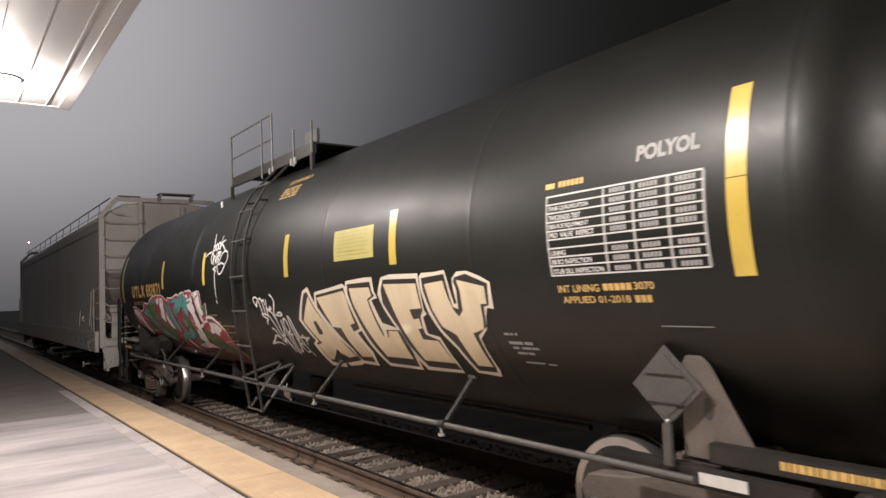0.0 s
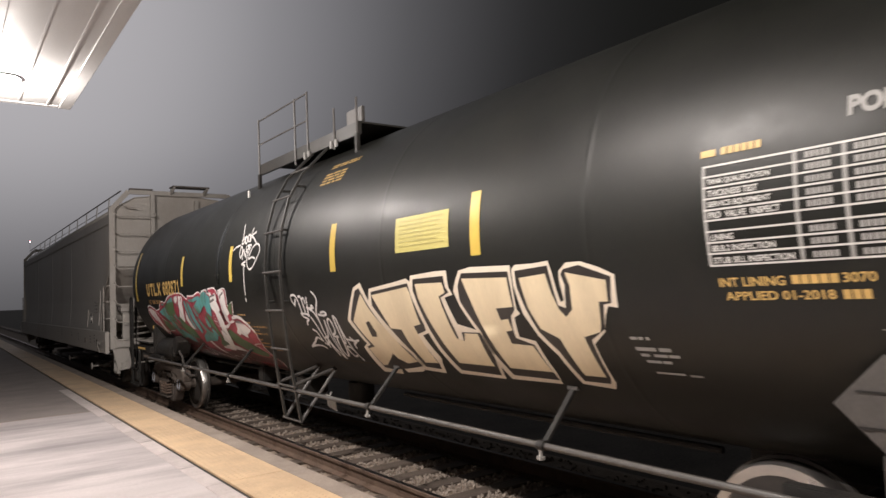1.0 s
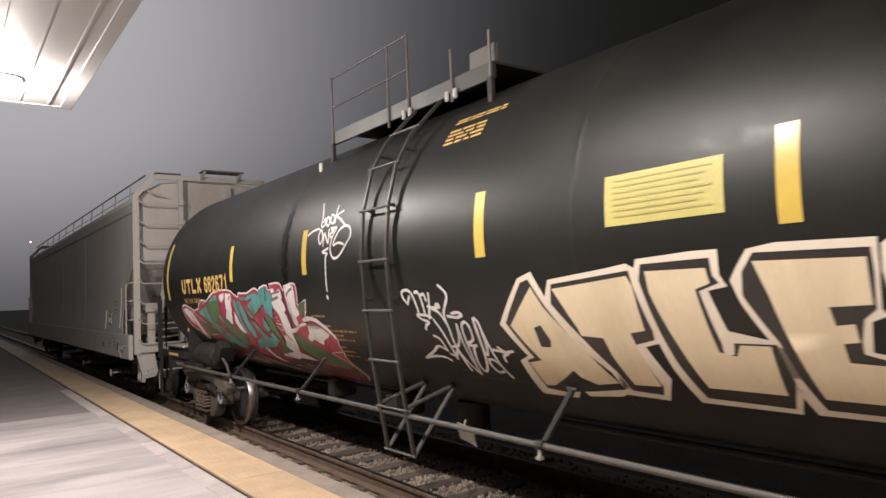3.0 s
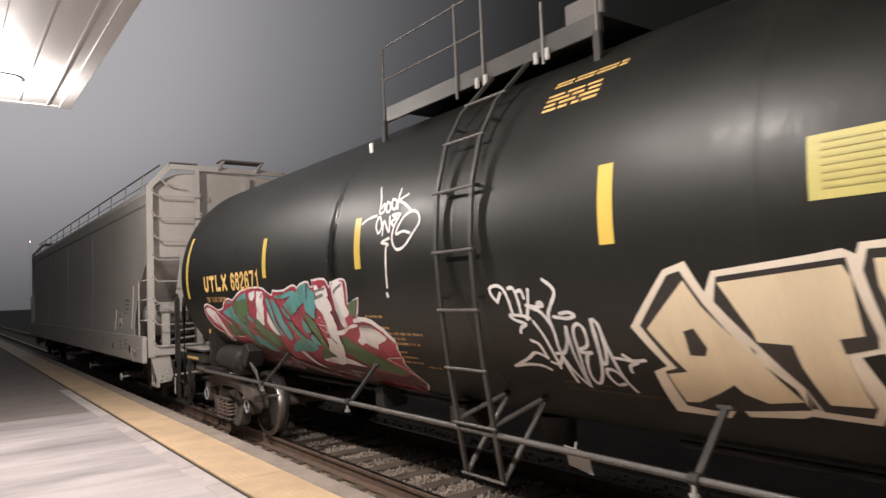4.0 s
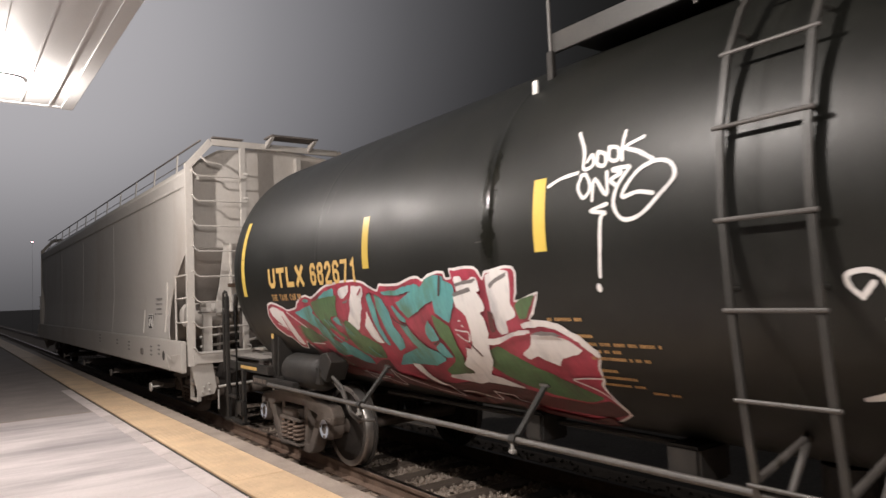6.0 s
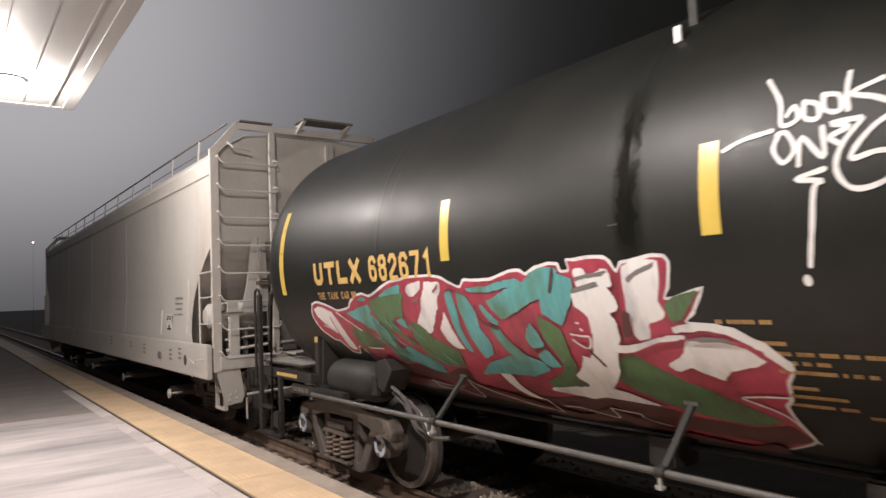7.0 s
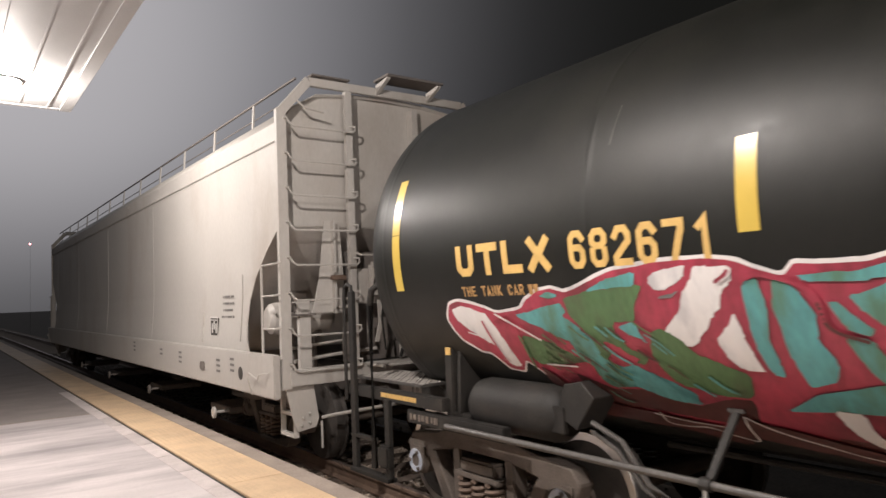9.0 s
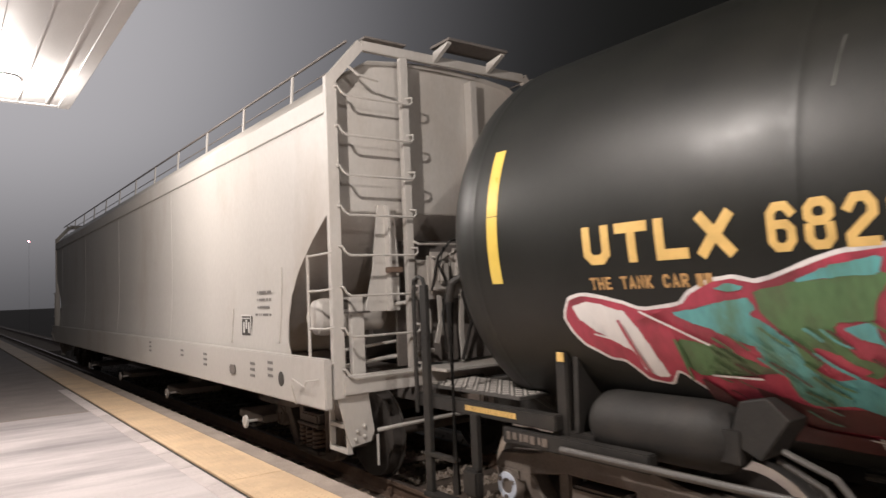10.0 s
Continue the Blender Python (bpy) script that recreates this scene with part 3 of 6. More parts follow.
    "teal_a": [(5.46, -0.54), (5.32, -0.52), (5.14, -0.48), (5.01, -0.46), (4.97, -0.51), (5.02, -0.55), (4.96, -0.58), (4.89, -0.65), (4.83, -0.72), (4.8, -0.86), (4.71, -0.9), (4.58, -0.88), (4.5, -0.93), (4.36, -1.01), (4.27, -1.08), (4.28, -1.17), (4.42, -1.17), (4.57, -1.11), (4.68, -1.06), (4.87, -1.09), (4.93, -1.0), (4.93, -0.87), (5.01, -0.84), (5.03, -0.73), (5.14, -0.69), (5.24, -0.64), (5.35, -0.6)],
    "green_a": [(4.97, -0.43), (4.78, -0.39), (4.61, -0.38), (4.42, -0.36), (4.36, -0.37), (4.4, -0.43), (4.44, -0.48), (4.47, -0.58), (4.54, -0.58), (4.63, -0.59), (4.63, -0.67), (4.57, -0.77), (4.46, -0.8), (4.51, -0.88), (4.63, -0.85), (4.7, -0.78), (4.8, -0.86), (4.83, -0.72), (4.9, -0.61), (4.96, -0.53)],
    "teal_y": [(4.78, -0.39), (4.63, -0.33), (4.5, -0.3), (4.38, -0.29), (4.41, -0.37), (4.48, -0.37), (4.61, -0.38)],
    "teal_z": [(5.18, -0.41), (5.09, -0.38), (5.0, -0.41), (5.12, -0.43)],
    "teal_s": [(4.61, -0.62), (4.47, -0.58), (4.46, -0.64), (4.43, -0.72), (4.45, -0.7), (4.53, -0.67)],
    "red_c": [(4.76, -0.71), (4.65, -0.75), (4.58, -0.81), (4.53, -0.84), (4.6, -0.87), (4.72, -0.84)],
    "white_lobe": [(6.16, -0.51), (6.07, -0.47), (5.91, -0.49), (5.77, -0.53), (5.73, -0.61), (5.68, -0.71), (5.65, -0.84), (5.62, -0.97), (5.7, -0.98), (5.78, -0.94), (5.8, -0.8), (5.89, -0.73), (6.04, -0.66), (6.13, -0.59)],
    "white_b2": [(4.29, -0.31), (4.18, -0.28), (4.06, -0.27), (4.08, -0.33), (4.15, -0.37), (4.23, -0.4), (4.28, -0.39), (4.31, -0.35)],
    "white_b": [(4.02, -0.28), (3.95, -0.28), (3.81, -0.29), (3.83, -0.37), (3.88, -0.41), (3.91, -0.49), (3.96, -0.54), (4.03, -0.63), (4.09, -0.69), (4.15, -0.73), (4.23, -0.71), (4.3, -0.66), (4.27, -0.62), (4.18, -0.54), (4.14, -0.49), (4.11, -0.41), (4.06, -0.36)],
    "green_b": [(4.38, -0.64), (4.31, -0.62), (4.25, -0.65), (4.18, -0.72), (4.12, -0.78), (4.01, -0.83), (3.87, -0.89), (3.92, -1.06), (4.09, -1.07), (4.23, -1.03), (4.33, -1.01), (4.42, -0.87), (4.43, -0.77)],
    "smear3": [(4.28, -0.44), (4.18, -0.42), (4.13, -0.4), (4.18, -0.44)],
    "white_c": [(3.99, -0.68), (3.91, -0.61), (3.84, -0.52), (3.83, -0.64), (3.81, -0.76), (3.78, -0.87), (3.89, -0.86), (3.96, -0.79)],
    "teal_b": [(3.77, -0.37), (3.69, -0.35), (3.67, -0.5), (3.7, -0.64), (3.69, -0.8), (3.69, -0.89), (3.75, -0.87), (3.78, -0.74), (3.78, -0.6)],
    "teal_b2": [(3.62, -0.35), (3.51, -0.41), (3.45, -0.52), (3.47, -0.67), (3.41, -0.79), (3.45, -0.89), (3.59, -0.95), (3.62, -0.8), (3.63, -0.63), (3.64, -0.48)],
    "teal_t": [(3.51, -0.34), (3.29, -0.34), (3.09, -0.31), (2.94, -0.29), (2.86, -0.33), (2.96, -0.36), (3.1, -0.36), (3.22, -0.38), (3.47, -0.38)],
    "teal_c": [(3.3, -0.45), (3.11, -0.39), (3.06, -0.36), (2.88, -0.33), (2.78, -0.26), (2.63, -0.23), (2.54, -0.24), (2.54, -0.28), (2.43, -0.31), (2.43, -0.38), (2.47, -0.46), (2.55, -0.55), (2.62, -0.63), (2.7, -0.58), (2.77, -0.54), (2.74, -0.43), (2.83, -0.46), (2.98, -0.52), (3.17, -0.59), (3.25, -0.52)],
    "teal_c2": [(3.39, -0.47), (3.35, -0.47), (3.28, -0.55), (3.22, -0.61), (3.25, -0.64), (3.35, -0.59)],
    "teal_d": [(3.36, -0.62), (3.24, -0.66), (3.19, -0.77), (3.1, -0.87), (2.95, -0.93), (2.92, -0.99), (3.12, -1.08), (3.44, -1.08), (3.79, -1.13), (3.55, -0.97), (3.31, -0.9), (3.24, -0.89), (3.3, -0.8)],
    "green_c": [(2.82, -0.55), (2.75, -0.58), (2.64, -0.65), (2.64, -0.75), (2.65, -0.85), (2.66, -0.97), (2.72, -1.05), (2.65, -1.09), (2.64, -1.12), (3.03, -1.19), (3.05, -1.13), (2.85, -1.03), (2.77, -0.96), (2.78, -0.82), (2.83, -0.74), (2.83, -0.65)],
    "teal_e": [(2.97, -0.66), (2.9, -0.6), (2.86, -0.69), (2.85, -0.76), (2.87, -0.8), (2.98, -0.81), (3.01, -0.75)],
    "teal_f": [(2.96, -0.86), (2.84, -0.8), (2.79, -0.96), (2.89, -0.97), (2.95, -0.93)],
    "white_d": [(2.4, -0.26), (2.32, -0.25), (2.29, -0.31), (2.17, -0.26), (2.13, -0.28), (2.12, -0.37), (2.16, -0.38), (2.12, -0.44), (2.12, -0.51), (2.19, -0.54), (2.16, -0.59), (2.18, -0.71), (2.24, -0.79), (2.3, -0.96), (2.38, -1.05), (2.45, -1.12), (2.33, -1.14), (2.14, -1.24), (2.34, -1.24), (2.56, -1.22), (2.68, -1.26), (3.08, -1.22), (3.04, -1.18), (2.7, -1.13), (2.63, -1.11), (2.72, -1.03), (2.61, -0.94), (2.54, -0.84), (2.49, -0.86), (2.43, -0.8), (2.38, -0.67), (2.37, -0.55)],
    "white_h": [(3.53, -1.08), (3.4, -1.08), (3.39, -1.24), (3.31, -1.35), (3.25, -1.38), (3.4, -1.37), (3.48, -1.28), (3.51, -1.2)],
}
PAINT["piece_top"] += [(2.45, -0.26), (2.46, -0.19), (2.39, -0.19), (2.26, -0.18), (2.15, -0.19), (2.11, -0.22), (2.08, -0.28), (2.05, -0.23), (1.96, -0.22), (1.82, -0.2), (1.74, -0.21), (1.71, -0.26), (1.75, -0.4), (1.79, -0.45), (1.72, -0.44), (1.59, -0.4), (1.54, -0.39), (1.57, -0.45), (1.64, -0.55), (1.7, -0.59), (1.51, -0.6), (1.4, -0.65), (1.27, -0.75), (1.22, -0.8), (1.2, -0.86), (1.25, -0.94), (1.28, -1.07), (1.33, -1.12), (1.3, -1.45)]
PAINT["white_d"] += [(2.46, -0.49), (2.45, -0.41), (2.39, -0.38), (2.4, -0.33)]
TAG_HIGH = [
    [(1.369, 0.272), (1.265, 0.307), (1.127, 0.322)],
    [(1.163, 0.593), (1.094, 0.458), (1.081, 0.34), (1.009, 0.352), (1.024, 0.42), (1.059, 0.381)],
    [(0.983, 0.425), (0.976, 0.351), (0.918, 0.336), (0.922, 0.401), (0.983, 0.431)],
    [(0.899, 0.441), (0.888, 0.367), (0.825, 0.35), (0.832, 0.422), (0.9, 0.444)],
    [(0.793, 0.522), (0.801, 0.439), (0.793, 0.345)],
]
TAG_HIGH += [
    [(0.658, 0.457), (0.779, 0.418), (0.687, 0.375), (0.581, 0.31)],
    [(1.089, 0.302), (1.116, 0.227), (1.07, 0.158), (1.019, 0.215), (1.058, 0.297), (1.099, 0.296)],
    [(1.002, 0.136), (0.987, 0.26), (0.894, 0.152), (0.898, 0.289)],
    [(0.743, 0.297), (0.862, 0.298), (0.79, 0.269), (0.865, 0.238), (0.834, 0.204)],
    [(0.736, 0.289), (0.818, 0.191), (0.843, 0.086), (0.78, -0.0), (0.658, 0.015), (0.521, 0.117), (0.441, 0.194), (0.467, 0.268), (0.555, 0.297), (0.668, 0.266), (0.756, 0.183), (0.777, 0.126), (0.677, 0.141), (0.575, 0.12)],
    [(0.892, 0.101), (1.016, 0.073), (0.903, 0.051), (0.939, 0.025), (0.964, -0.148), (0.994, -0.315)],
]
TAG_LOW = [
    [(-0.401, -0.465), (-0.356, -0.412), (-0.356, -0.361), (-0.434, -0.345), (-0.493, -0.376), (-0.519, -0.459), (-0.522, -0.54)],
    [(-0.453, -0.4), (-0.402, -0.461)],
    [(-0.544, -0.368), (-0.592, -0.369), (-0.614, -0.447), (-0.608, -0.54)],
    [(-0.617, -0.394), (-0.665, -0.386), (-0.678, -0.437)],
    [(-0.734, -0.381), (-0.705, -0.476), (-0.647, -0.591)],
]
TAG_LOW += [
    [(-0.679, -0.49), (-0.762, -0.5), (-0.83, -0.494), (-0.825, -0.471), (-0.791, -0.475)],
    [(-0.677, -0.583), (-0.606, -0.565), (-0.487, -0.562), (-0.531, -0.6), (-0.619, -0.627), (-0.559, -0.656), (-0.532, -0.693)],
    [(-0.717, -0.504), (-0.806, -0.546), (-0.856, -0.659), (-0.836, -0.796), (-0.827, -0.928), (-0.823, -1.104)],
    [(-0.889, -0.319), (-0.951, -0.363), (-0.966, -0.414), (-0.906, -0.492), (-0.859, -0.56), (-0.856, -0.659)],
    [(-0.904, -0.571), (-1.015, -0.581), (-1.085, -0.559), (-1.039, -0.539), (-0.965, -0.549)],
]
TAG_LOW += [
    [(-0.7, -0.605), (-0.748, -0.723), (-0.759, -0.883), (-0.748, -0.981)],
    [(-0.278, -1.004), (-0.464, -0.921), (-0.572, -0.86), (-0.631, -0.868), (-0.679, -0.899)],
    [(-0.278, -1.004), (-0.457, -0.971), (-0.584, -0.975), (-0.644, -1.006)],
    [(-0.6, -0.754), (-0.664, -0.787), (-0.681, -0.893)],
    [(-0.695, -0.932), (-0.763, -0.945), (-0.843, -0.851)],
]
TAG_LOW += [
    [(-0.977, -0.642), (-0.932, -0.759), (-0.861, -0.842), (-0.787, -0.851)],
    [(-0.977, -0.642), (-0.946, -0.851), (-0.934, -1.004), (-0.918, -1.139)],
    [(-0.833, -0.877), (-0.862, -1.013), (-0.913, -1.136)],
    [(-0.925, -1.108), (-0.991, -0.847), (-1.028, -0.668), (-1.081, -0.619), (-1.121, -0.651), (-1.11, -0.75), (-1.072, -0.788), (-1.018, -0.807), (-1.026, -0.829), (-1.113, -0.826), (-1.057, -0.85), (-1.0, -0.978), (-0.987, -1.069), (-1.023, -1.094), (-1.098, -1.0), (-1.164, -0.849), (-1.197, -0.703), (-1.204, -0.59)],
    [(-1.204, -0.59), (-1.186, -0.717), (-1.159, -0.895), (-1.188, -0.898), (-1.233, -0.785), (-1.251, -0.635), (-1.223, -0.586)],
]
TAG_LOW += [
    [(-1.251, -0.635), (-1.254, -0.841), (-1.26, -1.029), (-1.29, -1.14)],
    [(-1.258, -1.021), (-1.224, -0.968), (-1.167, -0.953), (-1.142, -0.994), (-1.145, -1.037), (-1.174, -1.09), (-1.238, -1.076)],
    [(-1.261, -0.855), (-1.337, -0.863), (-1.4, -0.872), (-1.493, -0.86)],
    [(-1.347, -0.83), (-1.396, -0.866)],
    [(-1.351, -0.96), (-1.364, -0.912), (-1.429, -0.883)],
]
PIECE_LINES = [
    ([(1.54, -1.06), (1.41, -1.04), (1.28, -1.03)], 'w'),
    ([(1.55, -1.07), (1.35, -1.19), (1.29, -1.43)], 'w'),
    ([(2.56, -0.68), (2.48, -0.69), (2.41, -0.7), (2.45, -0.78), (2.51, -0.76), (2.56, -0.72)], 'w'),
    ([(2.48, -0.6), (2.46, -0.6)], 'w'),
    ([(2.46, -0.64), (2.45, -0.65)], 'w'),
    ([(2.47, -0.78), (2.43, -0.84), (2.39, -0.91)], 'm'),
    ([(3.43, -0.48), (3.4, -0.6), (3.26, -0.66)], 'm'),
    ([(2.57, -0.25), (2.6, -0.32), (2.63, -0.39)], 'm'),
    ([(3.77, -0.36), (3.69, -0.33), (3.52, -0.38), (3.43, -0.45), (3.42, -0.56)], 'r'),
    ([(2.95, -0.83), (2.85, -0.79)], 'm'),
    ([(6.03, -0.68), (5.91, -0.71), (5.83, -0.76)], 'w'),
    ([(5.65, -0.53), (5.45, -0.63), (5.28, -0.72)], 'w'),
]
PIECE_LINES += [
    ([(5.33, -0.92), (5.2, -0.92), (5.06, -0.92)], 'w'),
    ([(5.48, -0.7), (5.47, -0.81), (5.47, -0.96)], 'g'),
    ([(5.07, -1.05), (5.06, -1.17), (5.03, -1.3)], 'w'),
    ([(4.68, -1.31), (4.47, -1.35), (4.24, -1.36)], 'w'),
    ([(3.9, -0.36), (3.85, -0.33), (3.83, -0.31)], 'r'),
    ([(5.82, -0.59), (5.78, -0.76), (5.74, -0.94)], 'r'),
]

PIECE_LINES += [
    ([(4.05, -1.22), (4.07, -1.33), (4.09, -1.49), (4.20, -1.47), (4.34, -1.40), (4.49, -1.42), (4.63, -1.41), (4.63, -1.29)], 'w'),
    ([(4.05, -1.22), (3.95, -1.30), (3.82, -1.37), (3.69, -1.42), (3.53, -1.49), (3.35, -1.53), (3.22, -1.56)], 'w'),
    ([(3.22, -1.56), (3.24, -1.36)], 'w'),
    ([(3.11, -1.43), (2.94, -1.42), (2.80, -1.46), (2.65, -1.49), (2.63, -1.35)], 'w'),
    ([(2.63, -1.35), (2.51, -1.37), (2.40, -1.38), (2.40, -1.44), (2.24, -1.50)], 'w'),
]

# ---- tank car: its empty stands on the rails at mid-length; x < 0 is the platform side ----
R, AX_Z, WHEEL_R = 1.50, 2.31, 0.457
tank_car = tagged(new("tank_car"), "black railway tank car covered in graffiti, rolling along the track", "tank car")
tank_car.location = (TRACK_X, TANK_Y, RAIL_Z)
AXLES = []  # (axle object, y along its car)


def on_shell(y, a, lift):
    """A place on the shell: y along the car, a metres round the shell from its widest line."""
    th = a / R
    return Vector((-(R + lift) * math.cos(th), y, AX_Z + (R + lift) * math.sin(th)))


def wrap(bm, lift):
    """Bends flat (y, a) faces round the shell."""
    bm.normal_update()
    bmesh.ops.triangulate(bm, faces=bm.faces[:], ngon_method="EAR_CLIP")
    low, high = min(v.co.z for v in bm.verts), max(v.co.z for v in bm.verts)
    a = math.ceil(low / 0.07) * 0.07
    while a < high:
        bmesh.ops.bisect_plane(bm, geom=bm.verts[:] + bm.edges[:] + bm.faces[:], plane_co=(0, 0, a), plane_no=(0, 0, 1))
        a += 0.07
    for v in bm.verts:
        v.co = on_shell(v.co.y, v.co.z, lift)
    for f in bm.faces:
        f.normal_update()
        if f.normal.dot(f.calc_center_median() - Vector((0, f.calc_center_median().y, AX_Z))) < 0:
            f.normal_flip()


def flat(bm, outline):
    bm.faces.new([bm.verts.new((0, y, a)) for y, a in outline])


def painted(name, outlines, mat, lift, parent, label="", kind=""):
    bm = bmesh.new()
    for outline in outlines:
        flat(bm, outline)
    wrap(bm, lift)
    return tagged(part(name, bm, mat, parent, label, smooth=60), kind=kind)


def bars(rows):
    """Boxes (y0, y1, a0, a1) as outlines."""
    return [[(y0, a0), (y1, a0), (y1, a1), (y0, a1)] for y0, y1, a0, a1 in rows]


def lettering(name, words, y0, y1, a0, a1, mat, parent, lift=0.004, bold=0.0, label=""):
    """Words that run from y0 to y1 and from a0 up to a1 on the shell."""
    curve = bpy.data.curves.new(name, "FONT")
    curve.body, curve.offset, curve.resolution_u = words, bold, 3
    tmp = new(name, curve)
    me = bpy.data.meshes.new_from_object(tmp)
    bpy.data.objects.remove(tmp)
    bm = bmesh.new()
    bm.from_mesh(me)
    bpy.data.meshes.remove(me)
    xs, ys = [v.co.x for v in bm.verts], [v.co.y for v in bm.verts]
    for v in bm.verts:
        u, w = (v.co.x - min(xs)) / (max(xs) - min(xs)), (v.co.y - min(ys)) / (max(ys) - min(ys))
        v.co = (0, y0 + u * (y1 - y0), a0 + w * (a1 - a0))
    wrap(bm, lift)
    return part(name, bm, mat, parent, label, smooth=60)


def ribbon(bm, points, width):
    """A sprayed line through the points, with round ends."""
    pts = [Vector(p) for p in points]
    ext = [2 * pts[0] - pts[1]] + pts + [2 * pts[-1] - pts[-2]]
    line = []
    for i in range(1, len(ext) - 2):
        p0, p1, p2, p3 = ext[i - 1:i + 3]
        for k in range(5):
            t = k / 5
            line.append(0.5 * (2 * p1 + (p2 - p0) * t + (2 * p0 - 5 * p1 + 4 * p2 - p3) * t * t + (3 * p1 - p0 - 3 * p2 + p3) * t ** 3))
    line.append(pts[-1])
    left, right = [], []
    for i, p in enumerate(line):
        way = (line[min(i + 1, len(line) - 1)] - line[max(i - 1, 0)]).normalized()
        side = Vector((-way.y, way.x)) * width * random.uniform(0.42, 0.56)
        left.append(bm.verts.new((0, *(p + side))))
        right.append(bm.verts.new((0, *(p - side))))
    for i in range(len(line) - 1):
        bm.faces.new((left[i], left[i + 1], right[i + 1], right[i]))
    for p in (line[0], line[-1]):
        bm.faces.new([bm.verts.new((0, p.x + width * 0.5 * math.cos(k), p.y + width * 0.5 * math.sin(k))) for k in [math.pi / 5 * j for j in range(10)]])


GLYPHS = {
    "U": [[(0, 1), (0, .2), (.25, 0), (.75, 0), (1, .2), (1, 1)]], "T": [[(-.08, 1), (1.08, 1)], [(.5, .80), (.5, 0)]], "L": [[(0, 1), (0, 0), (1, 0)]],
    "X": [[(0, 1), (1, 0)], [(1, 1), (.64, .62)], [(.36, .38), (0, 0)]], "6": [[(1, .84), (.75, 1), (.25, 1), (0, .84), (0, .16), (.25, 0), (.75, 0), (1, .16), (1, .42), (.75, .56), (.32, .56)]],
    "8": [[(.4, .56), (.25, .56), (0, .68), (0, .86), (.25, 1), (.75, 1), (1, .86), (1, .68), (.75, .56), (.6, .56)], [(.02, .40), (0, .30), (0, .15), (.25, 0), (.75, 0), (1, .15), (1, .30), (.98, .40)]],
    "2": [[(0, .80), (.25, 1), (.75, 1), (1, .82), (1, .62), (0, .16), (0, 0), (1, 0)]], "7": [[(0, 1), (1, 1), (1, .80), (.45, 0)]], "1": [[(.3, .82), (.65, 1), (.65, 0)]],
    "H": [[(0, 0), (0, 1)], [(1, 0), (1, 1)], [(.25, .5), (.75, .5)]], "E": [[(1, 1), (0, 1), (0, 0), (1, 0)], [(.3, .5), (.8, .5)]], "A": [[(0, 0), (.5, 1), (1, 0)], [(.4, .25), (.6, .25)]],
    "N": [[(0, 0), (0, 1), (1, 0), (1, 1)]], "K": [[(0, 0), (0, 1)], [(1, 1), (.3, .5), (1, 0)]], "C": [[(1, .8), (.75, 1), (.25, 1), (0, .8), (0, .2), (.25, 0), (.75, 0), (1, .2)]],
    "R": [[(0, 0), (0, 1), (.75, 1), (1, .86), (1, .62), (.75, .48), (.32, .48)], [(.55, .34), (1, 0)]],
}


def stencil(name, words, y0, y1, a0, a1, mat, parent, stroke, fill=0.70, label=""):
    """Block letters cut as a stencil, one to a cell, from y0 to y1."""
    bm = bmesh.new()
    cell = (y1 - y0) / (len(words) - 1 + fill)
    w, h = abs(cell) * fill - stroke, a1 - a0 - stroke
    for n, char in enumerate(words):
        for line in GLYPHS.get(char, []):
            pts = [Vector((px * w + stroke / 2, pz * h + stroke / 2)) for px, pz in line]
            sides = []
            for i, p in enumerate(pts):
                d0 = (p - pts[i - 1]).normalized() if i else (pts[1] - p).normalized()
                d1 = (pts[i + 1] - p).normalized() if i + 1 < len(pts) else d0
                end = d1 * -stroke / 2 if i == 0 else (d0 * stroke / 2 if i + 1 == len(pts) else Vector((0, 0)))
                n0 = Vector((-d0.y - d1.y, d0.x + d1.x)).normalized()
                n0 *= stroke / 2 / max(0.5, n0.dot(Vector((-d1.y, d1.x))))
                sides.append([bm.verts.new((0, y0 + cell * n + math.copysign(1, cell) * q.x, a0 + q.y)) for q in (p + n0 + end, p - n0 + end)])
            for (a, b), (c, d) in zip(sides, sides[1:]):
                bm.faces.new((a, c, d, b))
    wrap(bm, 0.004)
    return part(name, bm, mat, parent, label, smooth=60)


# shell with dished heads and faint weld rings
HEAD_Y, HEAD_D = 7.05, 0.80
bm = bmesh.new()
dome = [math.pi / 2 * k / 14 for k in range(15)]
profile = [(-HEAD_Y - HEAD_D * math.sin(a), max(0.002, R * math.cos(a))) for a in dome[:0:-1]]
profile += [(-HEAD_Y, R)]
for seam in (-HEAD_Y + 0.06, -4.7, -2.35, 0.0, 1.955, 4.7, HEAD_Y - 0.06):
    profile += [(seam - 0.05, R), (seam - 0.012, R), (seam - 0.005, R + 0.0012), (seam + 0.005, R + 0.0012), (seam + 0.012, R), (seam + 0.05, R)]
profile += [(HEAD_Y, R)]
profile += [(HEAD_Y + HEAD_D * math.sin(a), max(0.002, R * math.cos(a))) for a in dome[1:]]
lathe(bm, profile, 128, "y", (0, 0, AX_Z))
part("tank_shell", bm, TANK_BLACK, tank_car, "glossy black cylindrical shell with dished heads")

